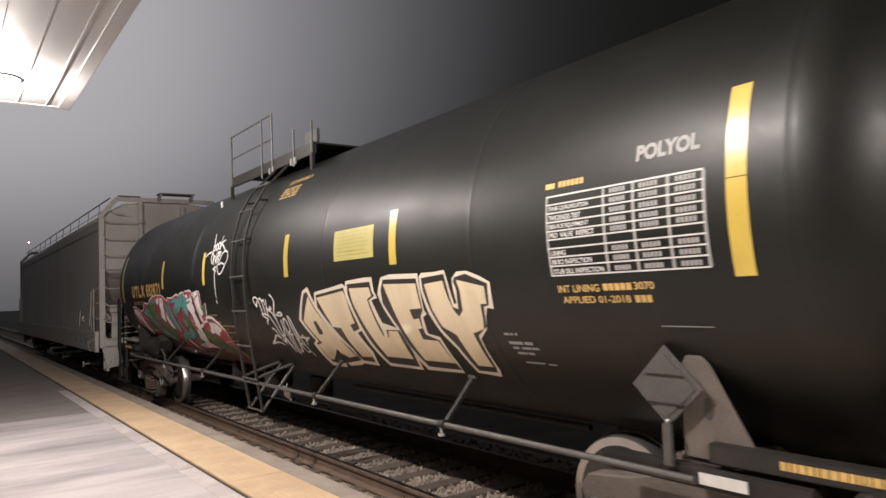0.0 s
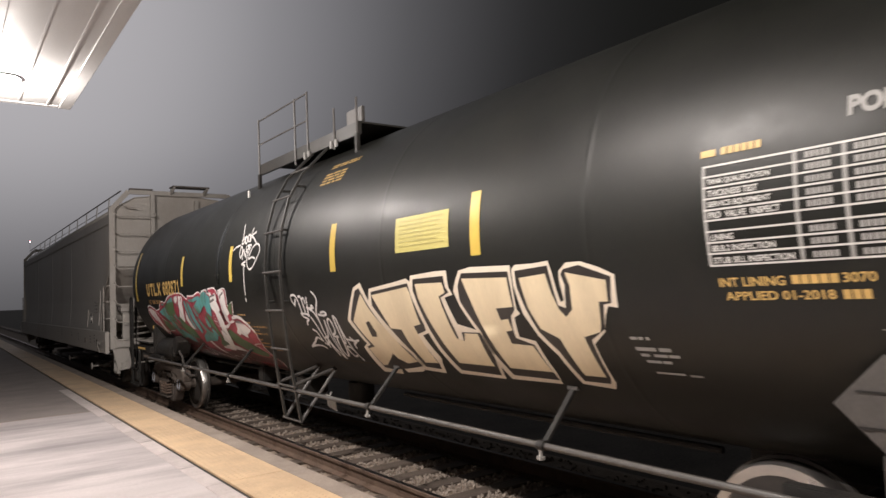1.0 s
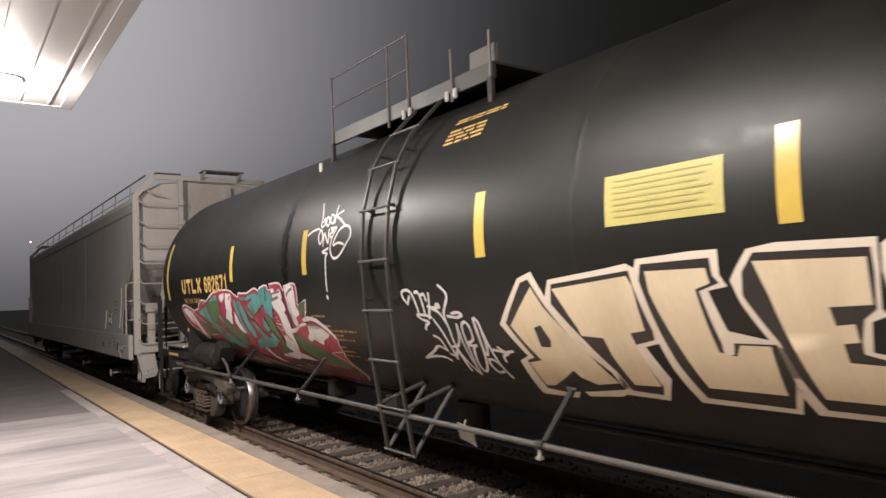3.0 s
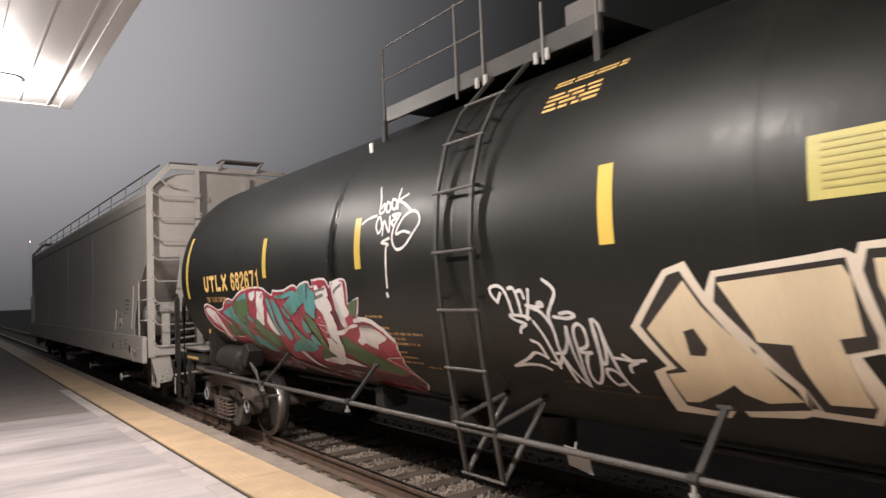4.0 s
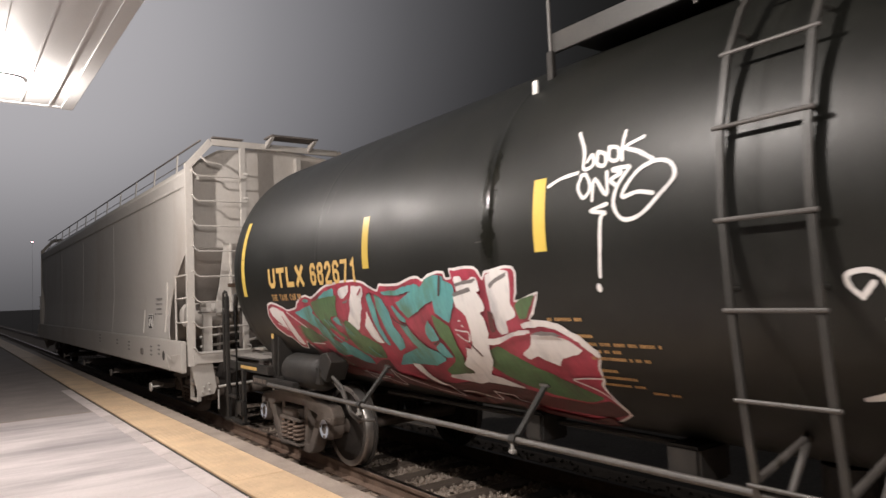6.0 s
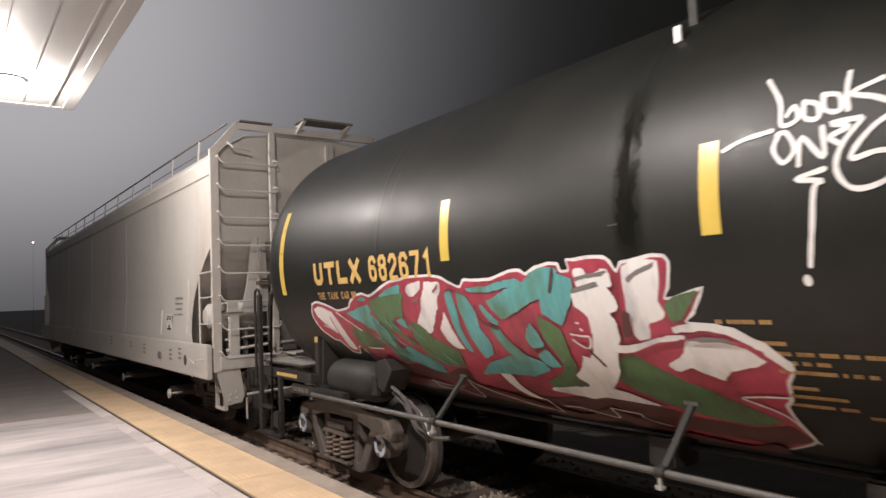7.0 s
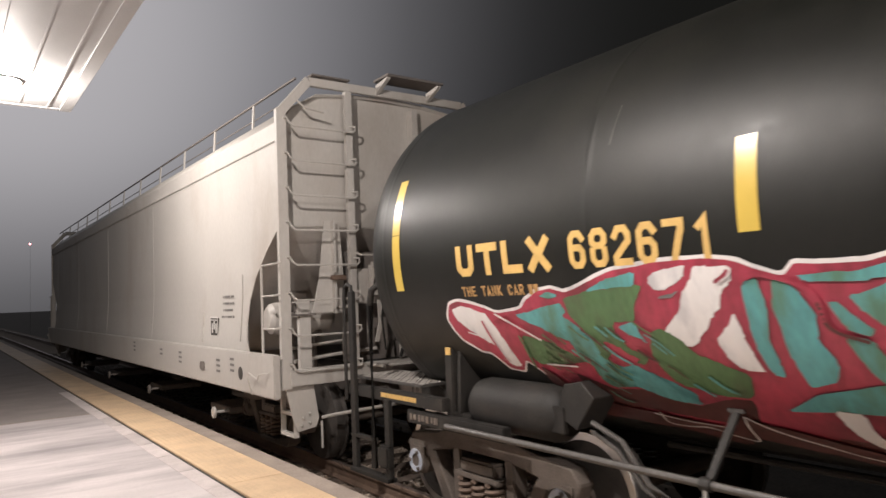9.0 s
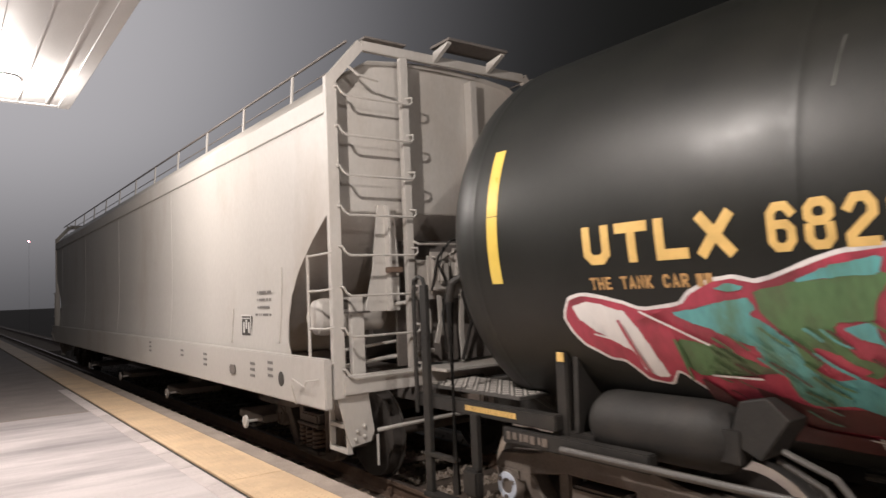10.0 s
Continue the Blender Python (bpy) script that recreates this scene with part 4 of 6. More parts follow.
# reflective stripes
for y, lo, hi in ((-6.76, -0.35, 0.615), (-3.66, -0.12, 0.345), (-1.455, -0.135, 0.335), (1.45, -0.135, 0.335), (3.69, -0.13, 0.34), (6.79, -0.335, 0.615)):
    if hi > 0.5:
        stripe = painted("reflective_stripe", bars([(y - 0.055, y + 0.055, lo, 0.128)]), YELLOW, 0.004, tank_car, "long yellow reflective stripe")
        painted("stripe_upper", bars([(y - 0.055, y + 0.055, 0.133, hi)]), YELLOW, 0.004, stripe)
    else:
        painted("reflective_stripe", bars([(y - 0.055, y + 0.055, lo, hi)]), YELLOW, 0.004, tank_car)

# faded yellow notice with rows of small print
notice = painted("notice_panel", bars([(-3.345, -2.60, -0.035, 0.255)]), PALE_YELLOW, 0.004, tank_car, "faded yellow notice panel")
painted("small_print", bars([(-3.28 + 0.04 * (k % 3), -2.66, 0.215 - 0.034 * k, 0.226 - 0.034 * k) for k in range(7)]), FADED_PRINT, 0.008, notice, kind="stuff")

# inspection table in white
COLS = (-5.485, -5.94, -6.15, -6.375, -6.585)
ROWS_A = (0.2, 0.148, 0.094, 0.038, -0.018, -0.07, -0.125, -0.18, -0.235, -0.295)
table = painted("inspection_table", bars([(-6.585, -5.48, 0.195, 0.205)]), STENCIL_WHITE, 0.004, tank_car, "white stencilled inspection table")
for a in ROWS_A[1:]:
    painted("table_line", bars([(-6.585, -5.48, a - 0.0045, a + 0.0045)]), STENCIL_WHITE, 0.004, table)
for c in COLS:
    painted("table_column", bars([(c - 0.010, c + 0.010, -0.295, 0.195)]), LETTER_GREY, 0.0034, table)
titles = ["TANK QUALIFICATION", "THICKNESS TEST", "SERVICE EQUIPMENT", "PRD  VALVE  INSPECT", "", "LINING", "88.B.2 INSPECTION", "STUB SILL INSPECTION"]
widths = (0.32, 0.26, 0.32, 0.36, 0, 0.12, 0.32, 0.40)
for k, (words, w) in enumerate(zip(titles, widths)):
    if words:
        a = ROWS_A[k + 2]
        tagged(lettering("row_title", words, -5.505, -5.505 - w, a + 0.010, a + 0.041, STENCIL_WHITE, table, bold=0.025), kind="stuff")
cells = []
for k in range(9):
    a = ROWS_A[k + 1]
    if k == 5:
        continue
    for c0, c1 in ((-5.985, -6.10), (-6.19, -6.315), (-6.42, -6.545)):
        for j in range(5):
            s = (c1 - c0) / 5
            cells.append((c0 + j * s, c0 + (j + 0.8) * s, a + 0.012, a + 0.040))
painted("date_print", bars(cells), LETTER_GREY, 0.004, table, kind="stuff")
lettering("lading_name", "POLYOL", -6.165, -6.56, 0.31, 0.405, LETTER_GREY, tank_car, bold=0.05, label="faded white lading name")
painted("class_marking", bars([(-5.47, -5.55, 0.25, 0.285)] + [(-5.58 - 0.035 * j, -5.608 - 0.035 * j, 0.25, 0.288) for j in range(6)]), STENCIL_YELLOW, 0.004, tank_car, kind="stuff")
lettering("lining_note", "INT LINING", -5.51, -5.84, -0.405, -0.358, STENCIL_YELLOW, tank_car, bold=0.02)
painted("lining_bars", bars([(-5.87 - 0.042 * j, -5.905 - 0.042 * j, -0.40, -0.358) for j in range(5)]), STENCIL_YELLOW, 0.004, tank_car, kind="stuff")
lettering("lining_code", "3070", -6.09, -6.225, -0.40, -0.355, STENCIL_YELLOW, tank_car, bold=0.02)
lettering("applied_note", "APPLIED 01-2018", -5.53, -6.05, -0.475, -0.43, STENCIL_YELLOW, tank_car, bold=0.02)
painted("applied_bars", bars([(-6.08 - 0.04 * j, -6.112 - 0.04 * j, -0.475, -0.432) for j in range(3)]), STENCIL_YELLOW, 0.004, tank_car, kind="stuff")
painted("small_stencil", bars([(-4.85, -4.90, -0.715, -0.695), (-4.91, -4.94, -0.715, -0.695), (-4.96, -4.985, -0.715, -0.695), (-4.86, -5.0, -0.79, -0.765),
                                (-5.02, -5.10, -0.79, -0.765), (-4.88, -4.94, -0.83, -0.81), (-4.97, -5.06, -0.83, -0.81), (-5.07, -5.14, -0.83, -0.81),
                                (-4.90, -5.0, -0.875, -0.855), (-5.01, -5.07, -0.875, -0.855), (-4.93, -5.12, -0.955, -0.94), (-5.15, -5.23, -0.96, -0.945)]), LETTER_GREY, 0.004, tank_car, kind="stuff")
painted("scratch", bars([(-6.2, -6.52, -0.62, -0.614)]), LETTER_GREY, 0.004, tank_car)

# reporting mark at the other end
stencil("reporting_mark", "UTLX", 5.975, 5.015, -0.25, -0.025, STENCIL_YELLOW, tank_car, 0.058, 0.78, "yellow stencilled reporting mark")
stencil("car_number", "682671", 4.85, 3.87, -0.25, -0.02, STENCIL_YELLOW, tank_car, 0.041, 0.78, "yellow stencilled car number")
tagged(stencil("slogan", "THE TANK CAR", 5.96, 5.30, -0.40, -0.325, STENCIL_FADED, tank_car, 0.014, 0.80), kind="stuff")
painted("slogan_bars", bars([(5.255, 5.215, -0.40, -0.33), (5.205, 5.165, -0.40, -0.33)]), STENCIL_FADED, 0.004, tank_car, kind="stuff")
rows = []
for y0, y1, a in ((1.53, 1.23, -0.585), (1.34, 1.19, -0.70), (1.27, 0.71, -0.757), (1.26, 1.01, -0.81), (1.28, 0.82, -0.865), (1.25, 1.12, -0.965), (1.28, 1.0, -1.025), (1.3, 0.97, -1.09), (0.95, 0.74, -1.135)):
    y = y0
    while y > y1 + 0.02:
        rows.append((y, y - 0.016, a - 0.012, a + 0.012))
        y -= 0.021 if random.random() < 0.85 else 0.045
painted("stencil_print", bars(rows), STENCIL_FADED, 0.004, tank_car, kind="stuff")
rows = []
for lo, gaps in ((0.862, (0.13, 0.25, 0.34)), (0.908, (0.12, 0.30)), (0.954, (0.22, 0.36)), (1.000, (0.16, 0.33))):
    edges = [-0.02, *gaps, 0.49]
    for e0, e1 in zip(edges, edges[1:]):
        y = e0 + 0.02
        while y < e1 - 0.02:
            rows.append((-0.75 - y, -0.75 - y - 0.017, lo, lo + 0.024))
            y += 0.021
for lo in (1.105, 1.142):
    rows += [(-0.745 - 0.021 * j, -0.762 - 0.021 * j, lo, lo + 0.022) for j in range(30) if j % 9 != 8]
painted("warning_print", bars(rows), STENCIL_YELLOW, 0.004, tank_car, "yellow warning print in short lines", kind="stuff")
rows = [(y, y - 0.095, -1.128, -1.108) for y in (-0.69, -0.80, -0.91, -1.02)] + [(y, y - 0.12, -1.19, -1.172) for y in (-0.68, -0.82, -0.96, -1.10, -1.24, -1.38, -1.52, -1.66)]
painted("worn_print", bars(rows), STENCIL_WORN, 0.003, tank_car, "worn rows of print low on the shell", kind="stuff")

# large cream letters with black shade and pale outline
for letter in "atley":
    letter_ob = painted("graffiti_letter", [PAINT[letter + "_pale"]], SPRAY_PALE, 0.004, tank_car, "sprayed cream letter with a pale outline")
    painted("letter_shade", [PAINT[letter + "_black"]], SPRAY_BLACK, 0.005, letter_ob, "black sprayed shade")
    fill = painted("letter_fill", [PAINT[letter + "_cream"]], SPRAY_CREAM, 0.006, letter_ob, "cream sprayed fill")
painted("letter_eye", [PAINT["a_eye"]], SPRAY_BLACK, 0.007, tank_car)

# colourful piece: white edge, crimson ground, patches in several colours
whole = PAINT["piece_top"] + PAINT["piece_low"][::-1]


def shrunk(outline, d):
    """The outline drawn in by d metres."""
    pts = [Vector(p) for p in outline]
    area = sum(a.x * b.y - b.x * a.y for a, b in zip(pts, pts[1:] + pts[:1]))
    out = []
    for i, p in enumerate(pts):
        e0, e1 = (p - pts[i - 1]).normalized(), (pts[(i + 1) % len(pts)] - p).normalized()
        n = Vector((-(e0 + e1).y, (e0 + e1).x))
        n = n.normalized() if n.length > 1e-6 else Vector((-e0.y, e0.x))
        out.append(tuple(p + n * (d if area > 0 else -d)))
    return out


def ragged(outline, rounds=2, rough=0.012):
    """The outline with rounded corners and a slightly uneven edge."""
    pts = [Vector(p) for p in outline]
    for _ in range(rounds):
        nxt = []
        for p, q in zip(pts, pts[1:] + pts[:1]):
            nxt += [p * 0.87 + q * 0.13, p * 0.13 + q * 0.87]
        pts = nxt
    return [tuple(p + Vector((random.uniform(-rough, rough), random.uniform(-rough, rough)))) for p in pts]


piece = painted("graffiti_piece", [ragged(whole, 2, 0.002)], SPRAY_WHITE, 0.0032, tank_car, "colourful sprayed piece in crimson, teal, green and white")
painted("crimson_ground", [ragged(shrunk(whole, 0.022), 2, 0.002)], SPRAY_RED, 0.0042, piece)
PATCHES = [("maroon_l", SPRAY_MAROON), ("maroon", SPRAY_MAROON), ("green_x", SPRAY_GREEN), ("teal_a", SPRAY_TEAL), ("green_a", SPRAY_GREEN), ("teal_y", SPRAY_TEAL), ("teal_z", SPRAY_TEAL),
           ("teal_s", SPRAY_TEAL), ("red_c", SPRAY_RED), ("white_lobe", SPRAY_WHITE), ("white_b", SPRAY_WHITE), ("white_b2", SPRAY_WHITE), ("green_b", SPRAY_GREEN), ("white_c", SPRAY_WHITE),
           ("teal_b", SPRAY_TEAL), ("teal_b2", SPRAY_TEAL), ("teal_t", SPRAY_TEAL), ("teal_c", SPRAY_TEAL), ("teal_c2", SPRAY_TEAL), ("teal_d", SPRAY_TEAL), ("green_c", SPRAY_GREEN),
           ("teal_e", SPRAY_TEAL), ("teal_f", SPRAY_TEAL), ("green_d", SPRAY_GREEN), ("white_d", SPRAY_WHITE), ("white_e", SPRAY_WHITE), ("smear", SPRAY_GREY), ("smear2", SPRAY_GREY),
           ("smear3", SPRAY_GREY), ("leaf", SPRAY_GREEN), ("white_arch", SPRAY_WHITE), ("white_f", SPRAY_WHITE), ("white_band", SPRAY_WHITE), ("white_h", SPRAY_WHITE),
           ("smear4", SPRAY_GREY), ("smear5", SPRAY_MAROON), ("smear6", SPRAY_GREY)]
extents = []
for key, mat in PATCHES:
    ys, zs = [p[0] for p in PAINT[key]], [p[1] for p in PAINT[key]]
    reach = (min(ys) - 0.02, max(ys) + 0.02, min(zs) - 0.02, max(zs) + 0.02)
    coat = 1 + max([e[4] for e in extents if e[0] < reach[1] and reach[0] < e[1] and e[2] < reach[3] and reach[2] < e[3]], default=0)
    extents.append(reach + (coat,))
    painted("paint_patch", [ragged(PAINT[key], 2, 0.006)], mat, 0.0045 + 0.0007 * coat, piece)
TOP_COAT = 0.0045 + 0.0007 * (1 + max(e[4] for e in extents))
low = sorted(p for p in PAINT["piece_low"] if p[0] < 5.45)
painted("paint_patch", [ragged([(y, a - 0.05) for y, a in low] + [(y, a + random.uniform(0.08, 0.17)) for y, a in low[::-1]], 1, 0.012)], SPRAY_MAROON, TOP_COAT, piece, "dark maroon band along the bottom")
for k, (line, tone) in enumerate(PIECE_LINES):
    bm = bmesh.new()
    ribbon(bm, line, 0.014 if tone == "w" else 0.020)
    wrap(bm, TOP_COAT + 0.001)
    part("paint_line", bm, {"w": SPRAY_WHITE, "m": SPRAY_MAROON, "r": SPRAY_RED, "g": SPRAY_GREEN}[tone], piece, smooth=60)

# loose brush strokes over the colours at the end nearest the reservoir
for k in range(34):
    y, a = random.uniform(4.1, 5.35), random.uniform(-1.12, -0.55)
    run = random.uniform(0.06, 0.16)
    bm = bmesh.new()
    ribbon(bm, [(y, a), (y - run * 0.5, a - run * 0.45 + random.uniform(-0.015, 0.015)), (y - run, a - run * random.uniform(0.7, 1.0))], random.uniform(0.008, 0.020))
    wrap(bm, TOP_COAT + 0.0004)
    part("paint_stroke", bm, (SPRAY_TEAL, SPRAY_GREEN, SPRAY_MAROON, SPRAY_TEAL, SPRAY_GREEN)[k % 5], piece, smooth=60)

for strokes, width in ((TAG_HIGH, 0.024), (TAG_LOW, 0.026)):
    bm = bmesh.new()
    for line in strokes:
        ribbon(bm, line, width)
    if strokes is TAG_HIGH:
        end = strokes[-1][-1]
        bm.faces.new([bm.verts.new((0, end[0] + 0.024 + 0.020 * math.cos(k), end[1] - 0.067 + 0.028 * math.sin(k))) for k in [math.pi / 6 * j for j in range(12)]])
    wrap(bm, 0.005)
    part("white_tag", bm, SPRAY_WHITE, tank_car, "loose white sprayed tag", smooth=60)

# ladder over the platform side
LADDER = [(-1.335, 0.55), (-1.40, 0.95), (-1.47, 1.40), (-1.52, 1.85), (-1.545, 2.30), (-1.51, 2.70), (-1.41, 3.05), (-1.24, 3.34), (-1.02, 3.56), (-0.90, 3.68)]

def strap(bm, points, y, w, d):
    """A flat bar of width w along y and depth d that follows (x, z) points."""
    rings = []
    for i, (x, z) in enumerate(points):
        a, b = Vector(points[max(i - 1, 0)]), Vector(points[min(i + 1, len(points) - 1)])
        way = (b - a).normalized()
        n = Vector((-way.y, way.x)) * d / 2
        rings.append([bm.verts.new((x + s * n.x, y + t * w / 2, z + s * n.y)) for s, t in ((-1, -1), (-1, 1), (1, 1), (1, -1))])
    faces = []
    for r0, r1 in zip(rings, rings[1:]):
        faces += [bm.faces.new((r0[k], r0[(k + 1) % 4], r1[(k + 1) % 4], r1[k])) for k in range(4)]
    faces += [bm.faces.new(rings[0][::-1]), bm.faces.new(rings[-1])]
    bmesh.ops.recalc_face_normals(bm, faces=faces)


def ladder_x(z):
    return float(np.interp(z, [p[1] for p in LADDER], [p[0] for p in LADDER]))


bm = bmesh.new()
strap(bm, LADDER, 0.155, 0.036, 0.024)
ladder = part("ladder", bm, DARK_RAIL, tank_car, "grey steel side ladder")
bm = bmesh.new()
strap(bm, LADDER, -0.265, 0.036, 0.024)
part("stile", bm, DARK_RAIL, ladder)
for z in (0.56, 0.95, 1.365, 1.80, 2.235, 2.69, 3.08, 3.42):
    bm = bmesh.new()
    rod(bm, (ladder_x(z) - 0.012, -0.30, z), (ladder_x(z) - 0.012, 0.19, z), 0.012)
    part("rung", bm, GREY_RAIL, ladder)
for y in (0.155, -0.265):
    for a, b in (((-1.335, 0.56), (-0.80, 1.22)), ((-1.40, 0.97), (-0.80, 1.14))):
        bm = bmesh.new()
        rod(bm, (a[0], y, a[1]), (b[0], y - 0.02, b[1]), 0.019, 8)
        part("ladder_brace", bm, GREY_RAIL, ladder)
for z in (1.9, 2.7, 3.2):
    for y in (0.155, -0.265):
        bm = bmesh.new()
        th = math.asin((z - AX_Z) / R)
        rod(bm, (ladder_x(z), y, z), (-(R - 0.02) * math.cos(th), y, z), 0.014, 8)
        part("standoff", bm, DARK_RAIL, ladder)

# pipe rail along the side with its braces
bm = bmesh.new()
rod(bm, (-1.38, -6.35, 0.905), (-1.38, 6.35, 0.905), 0.023, 12)
pipe = part("side_pipe", bm, GREY_RAIL, tank_car, "long grey safety pipe along the side")
for y in (-4.12, -1.86, 1.92, 4.08):
    bm = bmesh.new()
    top = on_shell(y, -1.19, -0.01)
    strap(bm, [(-1.37, 0.90), (top.x, top.z)], y, 0.04, 0.025)
    rod(bm, (-1.38, y - 0.03, 0.905), (-1.38, y + 0.03, 0.905), 0.038, 12)
    brace = part("pipe_brace", bm, FRAME_BLACK, pipe)
    bm = bmesh.new()
    rod(bm, (-1.40, y, 0.885), (-1.40, y, 0.83), 0.012, 8)
    box(bm, (-1.42, y - 0.022, 0.815), (-1.38, y + 0.022, 0.84), 0.004)
    part("brace_bolt", bm, LETTER_GREY, brace, "pale bolt under the pipe")
    bm = bmesh.new()
    box(bm, (top.x - 0.03, y - 0.05, top.z - 0.02), (top.x + 0.01, y + 0.05, top.z + 0.012), 0.005)
    part("brace_foot", bm, GREY_RAIL, brace)

# walkway and railing round the top fittings
bm = bmesh.new()
box(bm, (-0.90, -1.0, 3.69), (-0.86, 1.86, 3.83), 0.004)
box(bm, (0.86, -1.0, 3.69), (0.90, 1.86, 3.83), 0.004)
box(bm, (-0.90, -1.0, 3.815), (0.90, 1.86, 3.835))
walkway = part("top_walkway", bm, DARK_RAIL, tank_car, "dark grey walkway round the top fittings")
for y in (1.84, 0.62, 0.25, -0.45, -0.98):
    bm = bmesh.new()
    rod(bm, (-0.91, y, 3.62), (-0.91, y, 4.48 if y > -0.4 else 4.1), 0.013, 8)
    part("railing_post", bm, GREY_RAIL, walkway)
for z in (4.12, 4.46):
    bm = bmesh.new()
    rod(bm, (-0.91, 0.25, z), (-0.91, 1.84, z), 0.010, 8)
    part("railing", bm, GREY_RAIL, walkway)
bm = bmesh.new()
box(bm, (-0.84, -0.98, 3.84), (-0.80, -0.62, 4.02), 0.01)
part("valve_guard", bm, GREY_RAIL, walkway)
for y in (0.33, 0.22, -0.38, -0.5):
    bm = bmesh.new()
    box(bm, (-0.93, y - 0.02, 3.64), (-0.905, y + 0.02, 3.73), 0.004)
    part("railing_clip", bm, LETTER_GREY, walkway)
for y in (1.84, -0.98):
    bm = bmesh.new()
    box(bm, (-0.93, y - 0.03, 3.42), (-0.89, y + 0.03, 3.70), 0.004)
    part("walkway_bracket", bm, FRAME_BLACK, walkway)
bm = bmesh.new()
box(bm, (-1.08, 1.83, 3.36), (-1.06, 1.88, 3.46), 0.003)
part("white_marker", bm, STENCIL_WHITE, tank_car)
for y, a, n in ((2.1, -0.03, 0.05), (4.55, 0.47, 0.0)):
    bm = bmesh.new()
    flat(bm, [(y, a), (y - 0.012, a), (y - 0.03 + n, a + 0.26), (y - 0.04 + n, a + 0.26)] if not n else [(y, a), (y - 0.07, a + 0.004), (y - 0.07, a + 0.012), (y, a + 0.010)])
    wrap(bm, 0.004)
    part("scuff", bm, GREY_RAIL, tank_car, smooth=60)


# ---- trucks ----
def helix(bm, x, y, z0, z1, r, wire, turns):
    n = int(turns * 12)
    tube(bm, [(x + r * math.cos(2 * math.pi * k / 12), y + r * math.sin(2 * math.pi * k / 12), z0 + (z1 - z0) * k / n) for k in range(n + 1)], wire, 6)


WHEEL = [(-0.07, 0.10), (-0.07, 0.36), (-0.068, 0.385), (-0.068, 0.445), (-0.060, 0.452), (0.030, WHEEL_R), (0.040, 0.462), (0.046, 0.482), (0.058, 0.486), (0.068, 0.478), (0.068, 0.385),
         (0.045, 0.365), (0.010, 0.30), (0.010, 0.17), (0.07, 0.14), (0.07, 0.10)]


